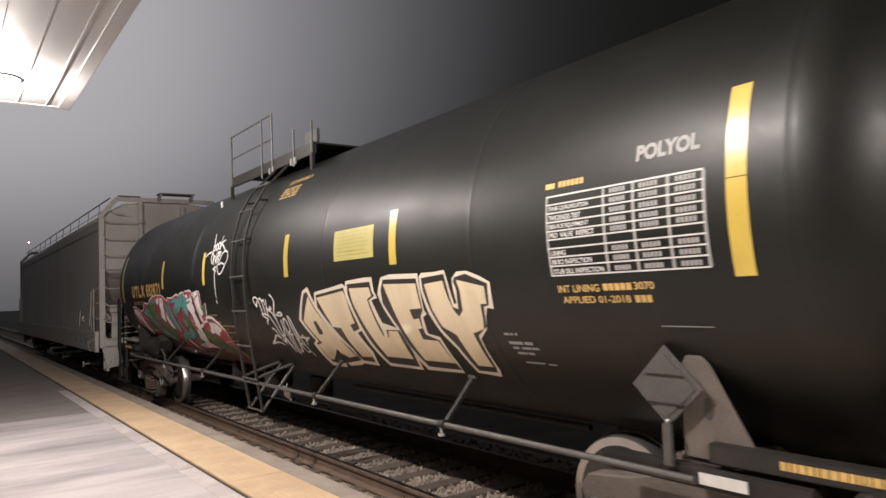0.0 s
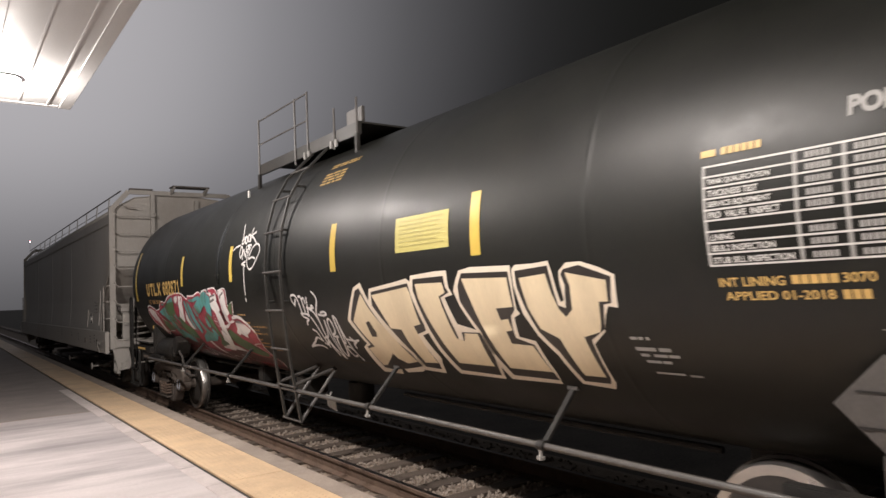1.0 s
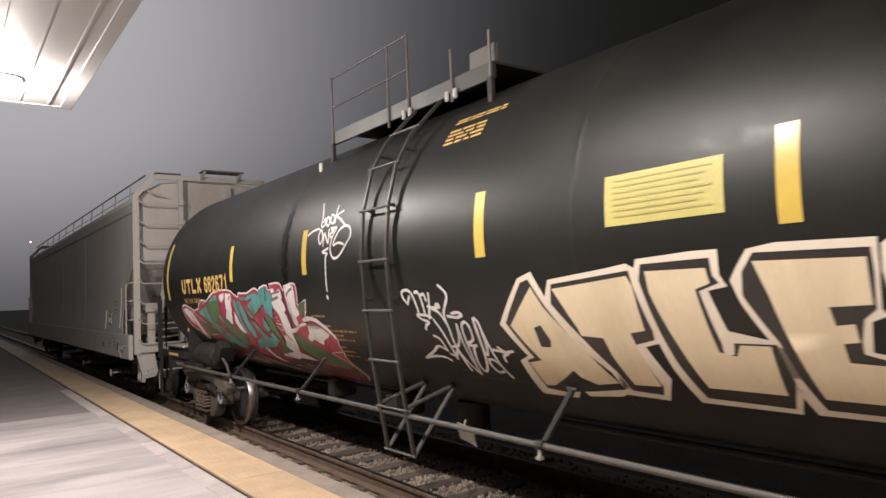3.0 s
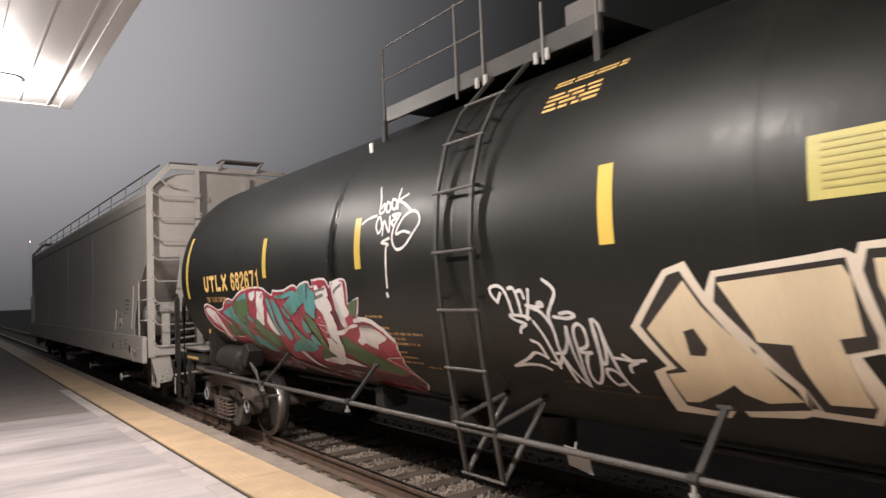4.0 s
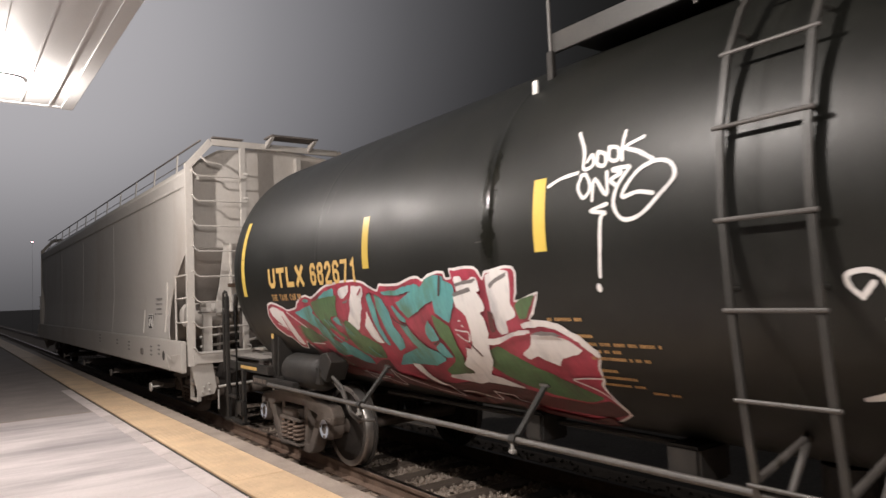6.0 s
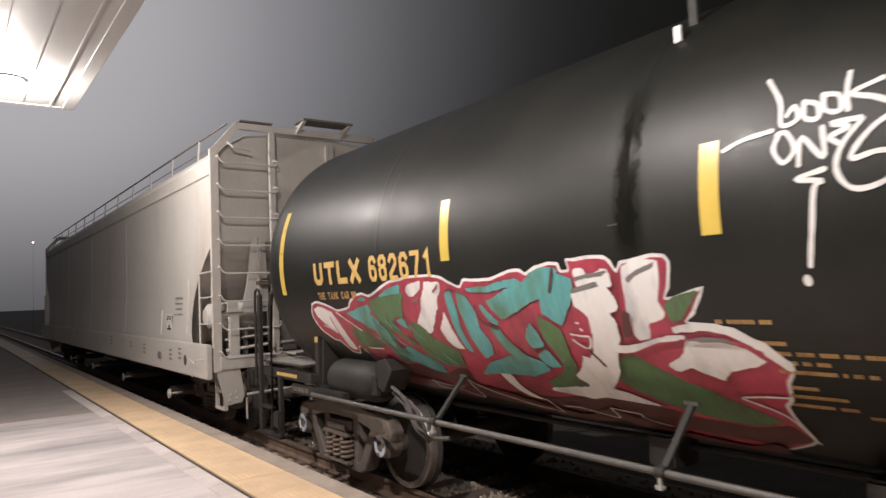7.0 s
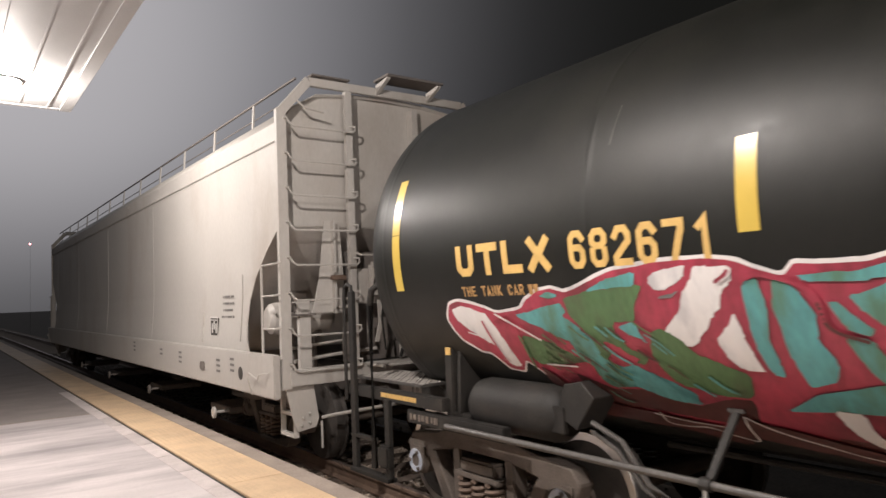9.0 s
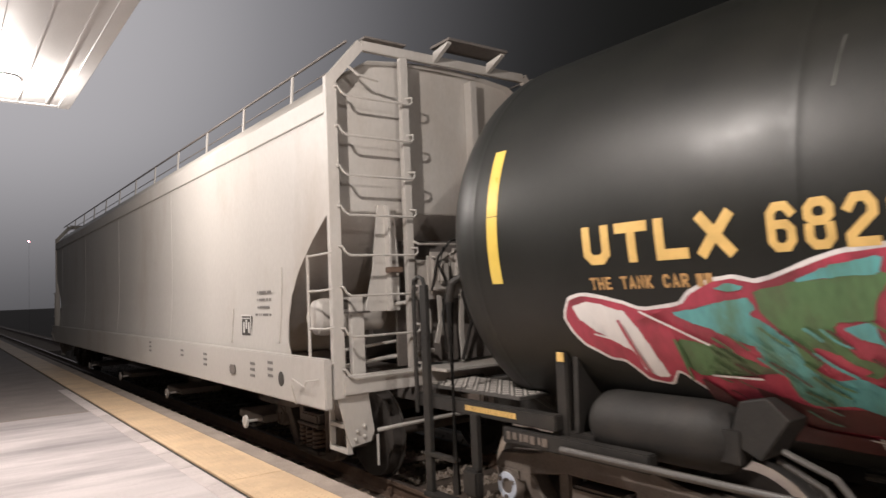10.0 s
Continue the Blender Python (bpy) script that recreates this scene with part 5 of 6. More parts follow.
def truck(car, yc, steel, bright=True):
    """A two-axle freight truck at yc along the car."""
    for s in (-1, 1):
        x = s * 1.0
        bm = bmesh.new()
        upper = [(-1.06, 0.60), (-1.02, 0.50), (-0.74, 0.50), (-0.64, 0.58), (-0.30, 0.64), (0.30, 0.64), (0.64, 0.58), (0.74, 0.50), (1.02, 0.50), (1.06, 0.60), (0.98, 0.70), (0.62, 0.74), (0.40, 0.80), (-0.40, 0.80), (-0.62, 0.74), (-0.98, 0.70)]
        lower = [(-0.76, 0.55), (-0.64, 0.58), (-0.40, 0.21), (0.40, 0.21), (0.64, 0.58), (0.76, 0.55), (0.52, 0.15), (0.42, 0.10), (-0.42, 0.10), (-0.52, 0.15)]
        for shape in (upper, lower):
            plate(bm, [(yc + y, z) for y, z in shape], "x", x - 0.075, x + 0.075, 0.012)
        for y in (-0.33, 0.33):
            box(bm, (x - 0.07, yc + y - 0.055, 0.19), (x + 0.07, yc + y + 0.055, 0.66), 0.012)
        frame_ob = part("side_frame", bm, steel, car, "grimy cast steel truck side frame")
        for j, y in enumerate((-0.17, 0.0, 0.17)):
            bm = bmesh.new()
            helix(bm, x + s * 0.075, yc + y, 0.215, 0.44, 0.072, 0.019, 4.5)
            part("coil_spring", bm, SPRING_STEEL, frame_ob)
        bm = bmesh.new()
        box(bm, (x - 0.15, yc - 0.28, 0.45), (x + 0.15, yc + 0.28, 0.49), 0.01)
        box(bm, (x - 0.13, yc - 0.22, 0.49), (x + 0.13, yc + 0.22, 0.60), 0.02)
        box(bm, (x - 0.16, yc - 0.28, 0.165), (x + 0.16, yc + 0.28, 0.195), 0.01)
        part("bolster_end", bm, steel, frame_ob)
        for y in (-0.889, 0.889):
            bm = bmesh.new()
            box(bm, (x - 0.09, yc + y - 0.13, 0.50), (x + 0.09, yc + y + 0.13, 0.60), 0.02)
            part("bearing_adapter", bm, steel, frame_ob)
    bm = bmesh.new()
    box(bm, (-0.95, yc - 0.2, 0.50), (0.95, yc + 0.2, 0.76), 0.03)
    part("truck_bolster", bm, steel, car)
    for y in (-0.889, 0.889):
        bm = bmesh.new()
        rod(bm, (-1.02, 0, 0), (1.02, 0, 0), 0.08, 16)
        axle = part("wheelset", bm, steel, car)
        axle.location = (0, yc + y, WHEEL_R)
        AXLES.append((axle, yc + y))
        for s in (-1, 1):
            bm = bmesh.new()
            lathe(bm, [(s * 0.755 + s * -a, r) for a, r in WHEEL], 56, "x")
            wheel = part("wheel", bm, WHEEL_STEEL, axle)
            bm = bmesh.new()
            lathe(bm, [(s * 0.93, 0.09), (s * 0.93, 0.128), (s * 1.05, 0.128), (s * 1.07, 0.115), (s * 1.10, 0.112), (s * 1.112, 0.10), (s * 1.112, 0.062), (s * 1.098, 0.058), (s * 1.098, 0.02)], 28, "x")
            for k in range(3):
                a = 2 * math.pi * k / 3
                rod(bm, (s * 1.10, 0.08 * math.cos(a), 0.08 * math.sin(a)), (s * 1.128, 0.08 * math.cos(a), 0.08 * math.sin(a)), 0.018, 6)
            cap = part("bearing_cap", bm, steel, axle)
            bm = bmesh.new()
            lathe(bm, [(s * 1.1125, 0.056), (s * 1.116, 0.060), (s * 1.116, 0.100), (s * 1.1125, 0.104)], 28, "x", caps=False)
            if bright:
                part("cap_ring", bm, CAP_PAINT, cap, "pale painted ring")
            else:
                bm.free()
            bm = bmesh.new()
            lathe(bm, [(s * 0.826, 0.39), (s * 0.8265, 0.447), (s * 0.815, 0.4545), (s * 0.735, 0.4592), (s * 0.735, 0.40)], 56, "x", caps=False)
            part("tread", bm, BRIGHT_STEEL if bright else WHEEL_STEEL, axle, "bright rolled wheel tread" if bright else "")


for end in (-1, 1):
    truck(tank_car, end * 6.31, TRUCK_STEEL)

# end underframe of the tank car, alike at both ends
for end in (-1, 1):
    def ends(y):
        return end * y

    def slab(bm, x0, x1, y0, y1, z0, z1, bevel=0.008):
        a, b = sorted((ends(y0), ends(y1)))
        box(bm, (x0, a, z0), (x1, b, z1), bevel)

    bm = bmesh.new()
    slab(bm, -0.24, 0.24, 4.9, 8.35, 0.72, 1.02)
    sill = part("stub_sill", bm, FRAME_BLACK, tank_car, "black stub sill with the coupler")
    bm = bmesh.new()
    slab(bm, -0.11, 0.11, 8.35, 8.62, 0.78, 0.95, 0.03)
    slab(bm, -0.17, 0.14, 8.60, 8.88, 0.72, 1.0, 0.05)
    part("coupler", bm, TRUCK_STEEL, sill)
    bm = bmesh.new()
    for s in (-1, 1):
        web = [(s * 1.27, 1.00), (s * 1.25, 1.52), (s * 1.18, 1.56), (s * 1.10, 1.52), (s * 1.055, 1.335), (s * 0.68, 0.99), (s * 0.24, 0.98), (s * 0.24, 0.78), (s * 0.9, 0.86)]
        a, b = sorted((ends(6.29), ends(6.33)))
        plate(bm, web, "y", a, b)
    slab(bm, -1.27, 1.27, 6.16, 6.46, 0.93, 1.0)
    part("body_bolster", bm, TRUCK_STEEL if end < 0 else FRAME_BLACK, tank_car, "black body bolster under the tank")
    for s in (-1, 1):
        bm = bmesh.new()
        x0, x1 = sorted((s * 1.35, s * 1.27))
        slab(bm, x0, x1, 6.42, 8.05, 1.0, 1.105)
        slab(bm, x0, x1, 5.7, 6.95, 0.86, 0.97)
        beam = part("side_beam", bm, FRAME_BLACK, tank_car)
        if s < 0:
            bm = bmesh.new()
            y0 = 6.80
            while y0 < 7.36:
                w = random.uniform(0.012, 0.034)
                slab(bm, x0 - 0.003, x0 + 0.001, y0, y0 + w, 1.035, 1.075, 0)
                y0 += w + 0.007
            tagged(part("beam_stencil", bm, STENCIL_YELLOW, beam, "yellow stencil on the beam"), kind="stuff")
            bm = bmesh.new()
            if end < 0:
                slab(bm, x0 - 0.01, x0 - 0.002, 6.36, 6.63, 0.885, 0.945, 0)
                part("pale_plate", bm, STENCIL_WHITE, beam)
            else:
                for k, w in enumerate((0.05, 0.03, 0.045, 0.05, 0.03, 0.04, 0.04)):
                    slab(bm, x0 - 0.007, x0 + 0.001, 6.50 + 0.06 * k, 6.50 + 0.06 * k + w, 0.888 + 0.006 * (k % 2), 0.943, 0.002)
                tagged(part("cast_marks", bm, TRUCK_STEEL, beam, "raised cast marks"), kind="stuff")
    # deck of raised tread plate and the handrails with their sill step
    bm = bmesh.new()
    DECK0 = 6.85 if end > 0 else 7.45
    slab(bm, -1.26, -0.72, DECK0, 8.03, 1.145, 1.17, 0.004)
    slab(bm, 0.72, 1.26, DECK0, 8.03, 1.145, 1.17, 0.004)
    slab(bm, -1.2, 1.2, 7.9, 8.0, 1.05, 1.145, 0.004)
    deck = part("tread_deck", bm, DECK_GREY, tank_car, "worn diamond tread plate deck")
    bm = bmesh.new()
    for j in range(8):
        for k in range(16 if end > 0 else 8):
            x, y = -1.22 + 0.064 * j, DECK0 + 0.05 + 0.072 * k
            m = pose(x, ends(y), 1.172, 0, 0, 45 if (j + k) % 2 else -45) @ Matrix.Diagonal((0.05, 0.020, 0.010, 1))
            bmesh.ops.create_cube(bm, size=1, matrix=m)
    tagged(part("tread_lugs", bm, LUG_STEEL, deck, "pale raised lugs"), kind="stuff")
    for s in (-1, 1):
        bm = bmesh.new()
        x = s * 1.36
        slab(bm, x - 0.02, x + 0.02, 7.80, 7.89, 0.32, 2.0, 0.006)
        tube(bm, [(x, ends(7.84), 1.99), (x, ends(7.86), 2.05), (x, ends(7.92), 2.07), (x, ends(7.985), 2.04), (x, ends(8.0), 1.95), (x, ends(8.0), 0.95)], 0.018, 8)
        rail_ob = part("end_handrail", bm, FRAME_BLACK, tank_car, "black vertical end handrail")
        bm = bmesh.new()
        tube(bm, [(x, ends(7.50), 0.38), (x, ends(7.50), 1.86), (x, ends(7.46), 2.0), (x + 0.06 * -s, ends(7.40), 2.06), (x + 0.22 * -s, ends(7.34), 2.06), (x + 0.3 * -s, ends(7.3), 1.98)], 0.033, 10)
        part("handrail_loop", bm, FRAME_BLACK, rail_ob)
        bm = bmesh.new()
        slab(bm, x - 0.03, x + 0.03, 7.48, 7.89, 0.62, 0.65, 0.004)
        slab(bm, x - 0.05, x + 0.05, 7.2, 7.89, 0.30, 0.335, 0.004)
        slab(bm, x - 0.02, x + 0.02, 7.2, 7.28, 0.30, 1.02, 0.004)
        slab(bm, x - 0.06, x + 0.02, 7.18, 7.36, 0.42, 0.62, 0.02)
        part("sill_step", bm, FRAME_BLACK, rail_ob)
    if end < 0:
        continue
    # post beside the truck, with a small tag
    bm = bmesh.new()
    slab(bm, -1.28, -1.16, 6.37, 6.47, 0.90, 1.52, 0.01)
    post_ob = part("bolster_post", bm, FRAME_BLACK, tank_car)
    bm = bmesh.new()
    slab(bm, -1.29, -1.282, 6.38, 6.44, 1.45, 1.51, 0)
    part("post_tag", bm, STENCIL_YELLOW, post_ob)

# gusset beside the leading bolster; its oval hole's shade painted as a dark disc
bm = bmesh.new()
plate(bm, [(-6.24, 1.0), (-6.24, 1.48), (-6.28, 1.55), (-6.36, 1.56), (-6.42, 1.50), (-6.70, 1.0)], "x", -1.292, -1.276, 0.003)
gusset = part("bolster_gusset", bm, TRUCK_STEEL, tank_car, "brown steel gusset plate under the shell")
bm = bmesh.new()
plate(bm, [(-6.40 + 0.028 * math.cos(k), 1.27 + 0.06 * math.sin(k)) for k in [math.pi / 8 * j for j in range(16)]], "x", -1.295, -1.2925)
part("gusset_hole_disc", bm, JOINT, gusset)

# diamond placard holder at the leading end
bm = bmesh.new()
plate(bm, [(-6.19, 1.605), (-5.965, 1.375), (-6.19, 1.16), (-6.42, 1.375)], "x", -1.36, -1.345, 0.004)
box(bm, (-1.385, -6.225, 0.95), (-1.362, -6.165, 1.18), 0.006)
placard = part("placard_holder", bm, GREY_RAIL, tank_car, "grey diamond placard holder on a post")
bm = bmesh.new()
plate(bm, [(-6.19, 1.555), (-6.01, 1.375), (-6.19, 1.21), (-6.375, 1.375)], "x", -1.366, -1.361)
part("placard", bm, GREY_RAIL, placard)
bm = bmesh.new()
for z in (1.44, 1.285):
    box(bm, (-1.372, -6.31, z - 0.005), (-1.366, -6.07, z + 0.005))
part("placard_clip", bm, FRAME_BLACK, placard)
bm = bmesh.new()
bmesh.ops.create_uvsphere(bm, u_segments=10, v_segments=6, radius=0.016, matrix=pose(-1.372, -6.2, 1.19))
part("placard_bolt", bm, BRIGHT_STEEL, placard)

# brake reservoir at the trailing end
bm = bmesh.new()
lathe(bm, [(5.26, 0.02), (5.27, 0.14), (5.33, 0.185), (5.40, 0.20), (6.10, 0.20), (6.17, 0.185), (6.23, 0.14), (6.24, 0.02)], 32, "y", (-1.10, 0, 1.08))
reservoir = part("air_reservoir", bm, FRAME_BLACK, tank_car, "dark grey air reservoir drum")
bm = bmesh.new()
plate(bm, [(5.27, 1.10), (5.20, 1.31), (5.05, 1.34), (4.94, 1.24), (5.10, 1.02)], "x", -1.24, -1.0, 0.006)
box(bm, (-1.25, 5.20, 0.98), (-1.20, 5.40, 1.16), 0.006)
part("reservoir_bracket", bm, FRAME_BLACK, reservoir)
bm = bmesh.new()
tube(bm, [(-1.2, 5.0, 1.08), (-1.22, 4.75, 1.0), (-1.24, 4.55, 0.78), (-1.22, 4.4, 0.70), (-1.15, 4.2, 0.72)], 0.018)
tube(bm, [(-1.16, 5.05, 1.02), (-1.18, 4.82, 0.93), (-1.2, 4.62, 0.74), (-1.18, 4.45, 0.66)], 0.016)
part("brake_pipe", bm, GREY_RAIL, tank_car)
bm = bmesh.new()
for y0, y1 in ((-4.9, -1.2), (0.9, 4.9)):
    rod(bm, (-0.55, y0, 0.86), (-0.55, y1, 0.86), 0.025, 8)
box(bm, (-0.75, 2.3, 0.72), (-0.45, 2.5, 0.95), 0.02)
box(bm, (-0.75, 0.9, 0.66), (-0.4, 1.15, 0.9), 0.02)
rod(bm, (-0.3, 0.2, 0.55), (-0.3, 0.2, 0.85), 0.16, 18)
part("brake_rigging", bm, FRAME_BLACK, tank_car)
bm = bmesh.new()
plate(bm, [(-0.86, 0.92), (-1.06, 0.90), (-1.10, 0.77), (-0.90, 0.80)], "x", -1.32, -1.312)
rod(bm, (-1.316, -0.95, 0.90), (-1.30, -0.95, 0.95), 0.008, 6)
part("hanging_tag", bm, LETTER_GREY, tank_car, "pale metal tag hung under the pipe")

# ---- covered hopper car ----
hopper_car = tagged(new("hopper_car"), "pale grey covered hopper car coupled behind the tank car", "hopper car")
HOPPER_Y = 27.24
hopper_car.location = (TRACK_X, HOPPER_Y, RAIL_Z)
HL = 9.54  # half length; the end seen first is at y = -HL
SECTION = [(-1.555, 1.30), (-1.548, 1.42), (-1.52, 1.75), (-1.503, 2.05), (-1.50, 2.5), (-1.50, 3.70), (-1.508, 3.74), (-1.51, 3.90), (-1.50, 3.95)]
ROOF = [(-1.50, 3.945), (-1.30, 4.18), (-0.98, 4.37), (-0.5, 4.43), (0, 4.45)]


def side_x(z):
    return float(np.interp(z, [p[1] for p in SECTION], [p[0] for p in SECTION]))


for s in (1, -1):
    bm = bmesh.new()
    cut = [(0.03, 3.95), (0.03, 2.78), (0.42, 2.52), (0.80, 2.20), (0.97, 1.95), (1.03, 1.68), (1.0, 1.46), (0.90, 1.30)]
    outline = [(-HL + y, z) for y, z in cut] + [(HL - y, z) for y, z in cut[::-1]]
    bm.faces.new([bm.verts.new((0, y, z)) for y, z in outline])
    bm.normal_update()
    bmesh.ops.triangulate(bm, faces=bm.faces[:], ngon_method="EAR_CLIP")
    z = 1.36
    while z < 3.95:
        bmesh.ops.bisect_plane(bm, geom=bm.verts[:] + bm.edges[:] + bm.faces[:], plane_co=(0, 0, z), plane_no=(0, 0, 1))
        z += 0.06
    for v in bm.verts:
        v.co.x = s * side_x(v.co.z)
    bmesh.ops.recalc_face_normals(bm, faces=bm.faces[:])
    side = part("side_sheet", bm, HOPPER_GREY, hopper_car, "pale grey steel side sheet with weld seams", smooth=0)
    thick = side.modifiers.new("thickness", "SOLIDIFY")
    thick.thickness, thick.offset = 0.012, 0.0
    bm = bmesh.new()
    x0, x1 = sorted((s * 1.532, s * 1.512))
    box(bm, (x0, -HL + 0.04, 3.74), (x1, HL - 0.02, 3.95), 0.006)
    part("eave_band", bm, HOPPER_GREY, side)
    for k in range(4):
        y = -3.9 + 4.05 * k
        bm = bmesh.new()
        strap(bm, [(s * (side_x(z) - 0.004), z) for z in (1.34, 1.5, 1.75, 2.05, 2.5, 3.0, 3.7)], y, 0.022, 0.010)
        part("weld_seam", bm, HOPPER_GREY, side)
    for y in (-HL + 1.24, -HL + 2.75):
        bm = bmesh.new()
        strap(bm, [(s * (side_x(z) - 0.012), z) for z in ((1.45, 1.75, 2.05, 2.28) if y < -8 else (1.4, 1.6, 1.82))], y, 0.07, 0.02)
        part("stiffener", bm, HOPPER_GREY, side)
    bm = bmesh.new()
    x0, x1 = sorted((s * 1.64, s * 1.56))
    box(bm, (x0, -HL - 0.03, 0.86), (x1, HL + 0.03, 1.34), 0.012)
    sill = part("side_sill", bm, HOPPER_GREY, hopper_car, "pale grey side sill with small stencils")
    if s > 0:
        continue

    # small dark stencils on the platform side
    def marks(rows, x, mat, name, parent):
        bm = bmesh.new()
        for y0, y1, z0, z1 in rows:
            box(bm, (x - 0.003, y0, z0), (x + 0.002, y1, z1))
        tagged(part(name, bm, mat, parent), kind="stuff")

    rows = []
    for k in range(8):
        y0 = -HL + 1.50
        z = 2.0 - 0.088 * k
        y = y0 + (0.05 if k % 3 == 2 else 0)
        while y < y0 + (0.42 if k < 3 else 0.48):
            rows.append((y, y + 0.018, z, z + 0.028))
            y += 0.027 if random.random() < 0.8 else 0.06
    marks(rows, side_x(1.8) - 0.012, INK_DARK, "side_stencils", side)
    bm = bmesh.new()
    box(bm, (-1.552, -HL + 2.08, 1.50), (-1.53, -HL + 2.38, 1.73), 0)
    sign = part("data_plate", bm, JOINT, side, "dark square data plate with white marks")
    marks([(-HL + 2.07, -HL + 2.39, 1.735, 1.75), (-HL + 2.07, -HL + 2.085, 1.49, 1.75), (-HL + 2.375, -HL + 2.39, 1.49, 1.75)], -1.552, STENCIL_WHITE, "plate_border", sign)
    marks([(-HL + 2.12 + 0.08 * j, -HL + 2.16 + 0.08 * j, 1.53 + 0.05 * (j % 2), 1.66 + 0.03 * (j % 2)) for j in range(3)] + [(-HL + 2.10, -HL + 2.36, 1.70, 1.712)], -1.554, STENCIL_WHITE, "plate_marks", sign)
    rows = []
    for y0, z0, n in ((1.22, 1.22, 3), (1.75, 1.18, 3), (3.5, 1.2, 3), (4.6, 1.2, 2), (6.5, 1.25, 3)):
        rows += [(-HL + y0, -HL + y0 + 0.14, z0 - 0.07 * k, z0 - 0.07 * k + 0.03) for k in range(n)]
    marks(rows, -1.642, INK_DARK, "sill_stencils", sill)
    # no opening is cut: a dark disc on the sill paints the hole's shade
    bm = bmesh.new()
    lathe(bm, [(-1.6435, 0.075), (-1.641, 0.08)], 20, "x", (0, -HL + 1.0, 1.08))
    part("jacking_hole_disc", bm, JOINT, sill, "dark disc laid on the sill for a round hole")
    bm = bmesh.new()
    box(bm, (-1.655, -HL + 2.38, 1.03), (-1.638, -HL + 2.56, 1.14), 0.02)
    part("sill_box", bm, HOPPER_DARK, sill)

# roof, end panels, slope sheets
bm = bmesh.new()
pts = ROOF + [(-x, z) for x, z in ROOF[-2::-1]]
rings = [[bm.verts.new((x, y, z)) for x, z in pts] for y in (-HL + 0.10, HL - 0.10)]
for i in range(len(pts) - 1):
    bm.faces.new((rings[0][i], rings[0][i + 1], rings[1][i + 1], rings[1][i]))
bmesh.ops.recalc_face_normals(bm, faces=bm.faces[:])
roof = part("roof", bm, HOPPER_GREY, hopper_car, "rounded grey roof sheet", smooth=50)
thick = roof.modifiers.new("thickness", "SOLIDIFY")
thick.thickness = 0.012
for end in (-1, 1):
    bm = bmesh.new()
    a, b = sorted((end * (HL - 0.20), end * (HL - 0.215)))
    plate(bm, [(-1.49, 2.80), (1.49, 2.80), (1.49, 3.94)] + [(-x, z - 0.012) for x, z in ROOF[1:]] + [(x, z - 0.012) for x, z in ROOF[-2:0:-1]] + [(-1.49, 3.94)], "y", a, b)
    part("end_panel", bm, HOPPER_GREY, hopper_car, "flat grey end panel")
    bm = bmesh.new()
    y0, y1 = end * (HL - 0.21), end * (HL - 2.3)
    faces = [(-1.49, y0, 2.80), (1.49, y0, 2.80), (1.49, y1, 1.10), (-1.49, y1, 1.10)]
    bm.faces.new([bm.verts.new(p) for p in faces])
    slope = part("slope_sheet", bm, HOPPER_GREY, hopper_car, "sloping hopper end sheet", smooth=0)
    thick = slope.modifiers.new("thickness", "SOLIDIFY")
    thick.thickness = 0.012
    bm = bmesh.new()
    a, b = sorted((end * (HL - 0.20), end * (HL - 0.07)))
    box(bm, (0.37, a, 2.80), (0.46, b, 4.35), 0.006)
    part("end_stiffener", bm, HOPPER_GREY, hopper_car)

    # end frame: corner posts, knees and top beam
    def at_end(y):
        return end * y

    def slab2(bm, x0, x1, y0, y1, z0, z1, bevel=0.006):
        a, b = sorted((at_end(y0), at_end(y1)))
        box(bm, (min(x0, x1), a, z0), (max(x0, x1), b, z1), bevel)

    Y0 = HL
    bm = bmesh.new()
    slab2(bm, -1.12, 1.12, Y0 - 0.03, Y0 + 0.03, 4.42, 4.52)
    beam = part("end_top_beam", bm, HOPPER_GREY, hopper_car)
    for s in (-1, 1):
        bm = bmesh.new()
        slab2(bm, s * 1.54, s * 1.42, Y0 - 0.035, Y0 + 0.035, 0.95, 4.10)
        a, b = sorted((at_end(Y0 - 0.03), at_end(Y0 + 0.03)))
        plate(bm, [(s * 1.54, 4.08), (s * 1.16, 4.52), (s * 1.10, 4.43), (s * 1.42, 4.06)], "y", a, b)
        post_ob = part("corner_post", bm, HOPPER_GREY, hopper_car)
    bm = bmesh.new()
    slab2(bm, -0.66, -0.57, Y0 - 0.035, Y0 + 0.035, 1.12, 4.42)
    stile = part("ladder_stile", bm, HOPPER_GREY, hopper_car, "grey end ladder stile")
    for j in range(8):
        z = 1.14 + 0.395 * j
        bm = bmesh.new()
        y = at_end(Y0 + 0.09)
        yb = at_end(Y0 + 0.03)
        tube(bm, [(-1.45, yb, z + 0.09), (-1.44, y, z + 0.085), (-1.41, y, z + 0.03), (-1.36, y, z), (-0.60, y, z), (-0.565, y, z + 0.03), (-0.57, y, z + 0.075), (-0.61, yb, z + 0.08)], 0.013, 6)
        part("rung", bm, HOPPER_GREY, stile)
    bm = bmesh.new()
    slab2(bm, -1.45, 1.45, Y0 - 0.06, Y0 + 0.06, 0.98, 1.16)
    part("end_sill", bm, HOPPER_GREY, hopper_car)
    bm = bmesh.new()
    slab2(bm, -0.5, 0.9, Y0 - 0.05, Y0 + 0.42, 1.13, 1.16)
    part("end_platform", bm, HOPPER_GREY, hopper_car)
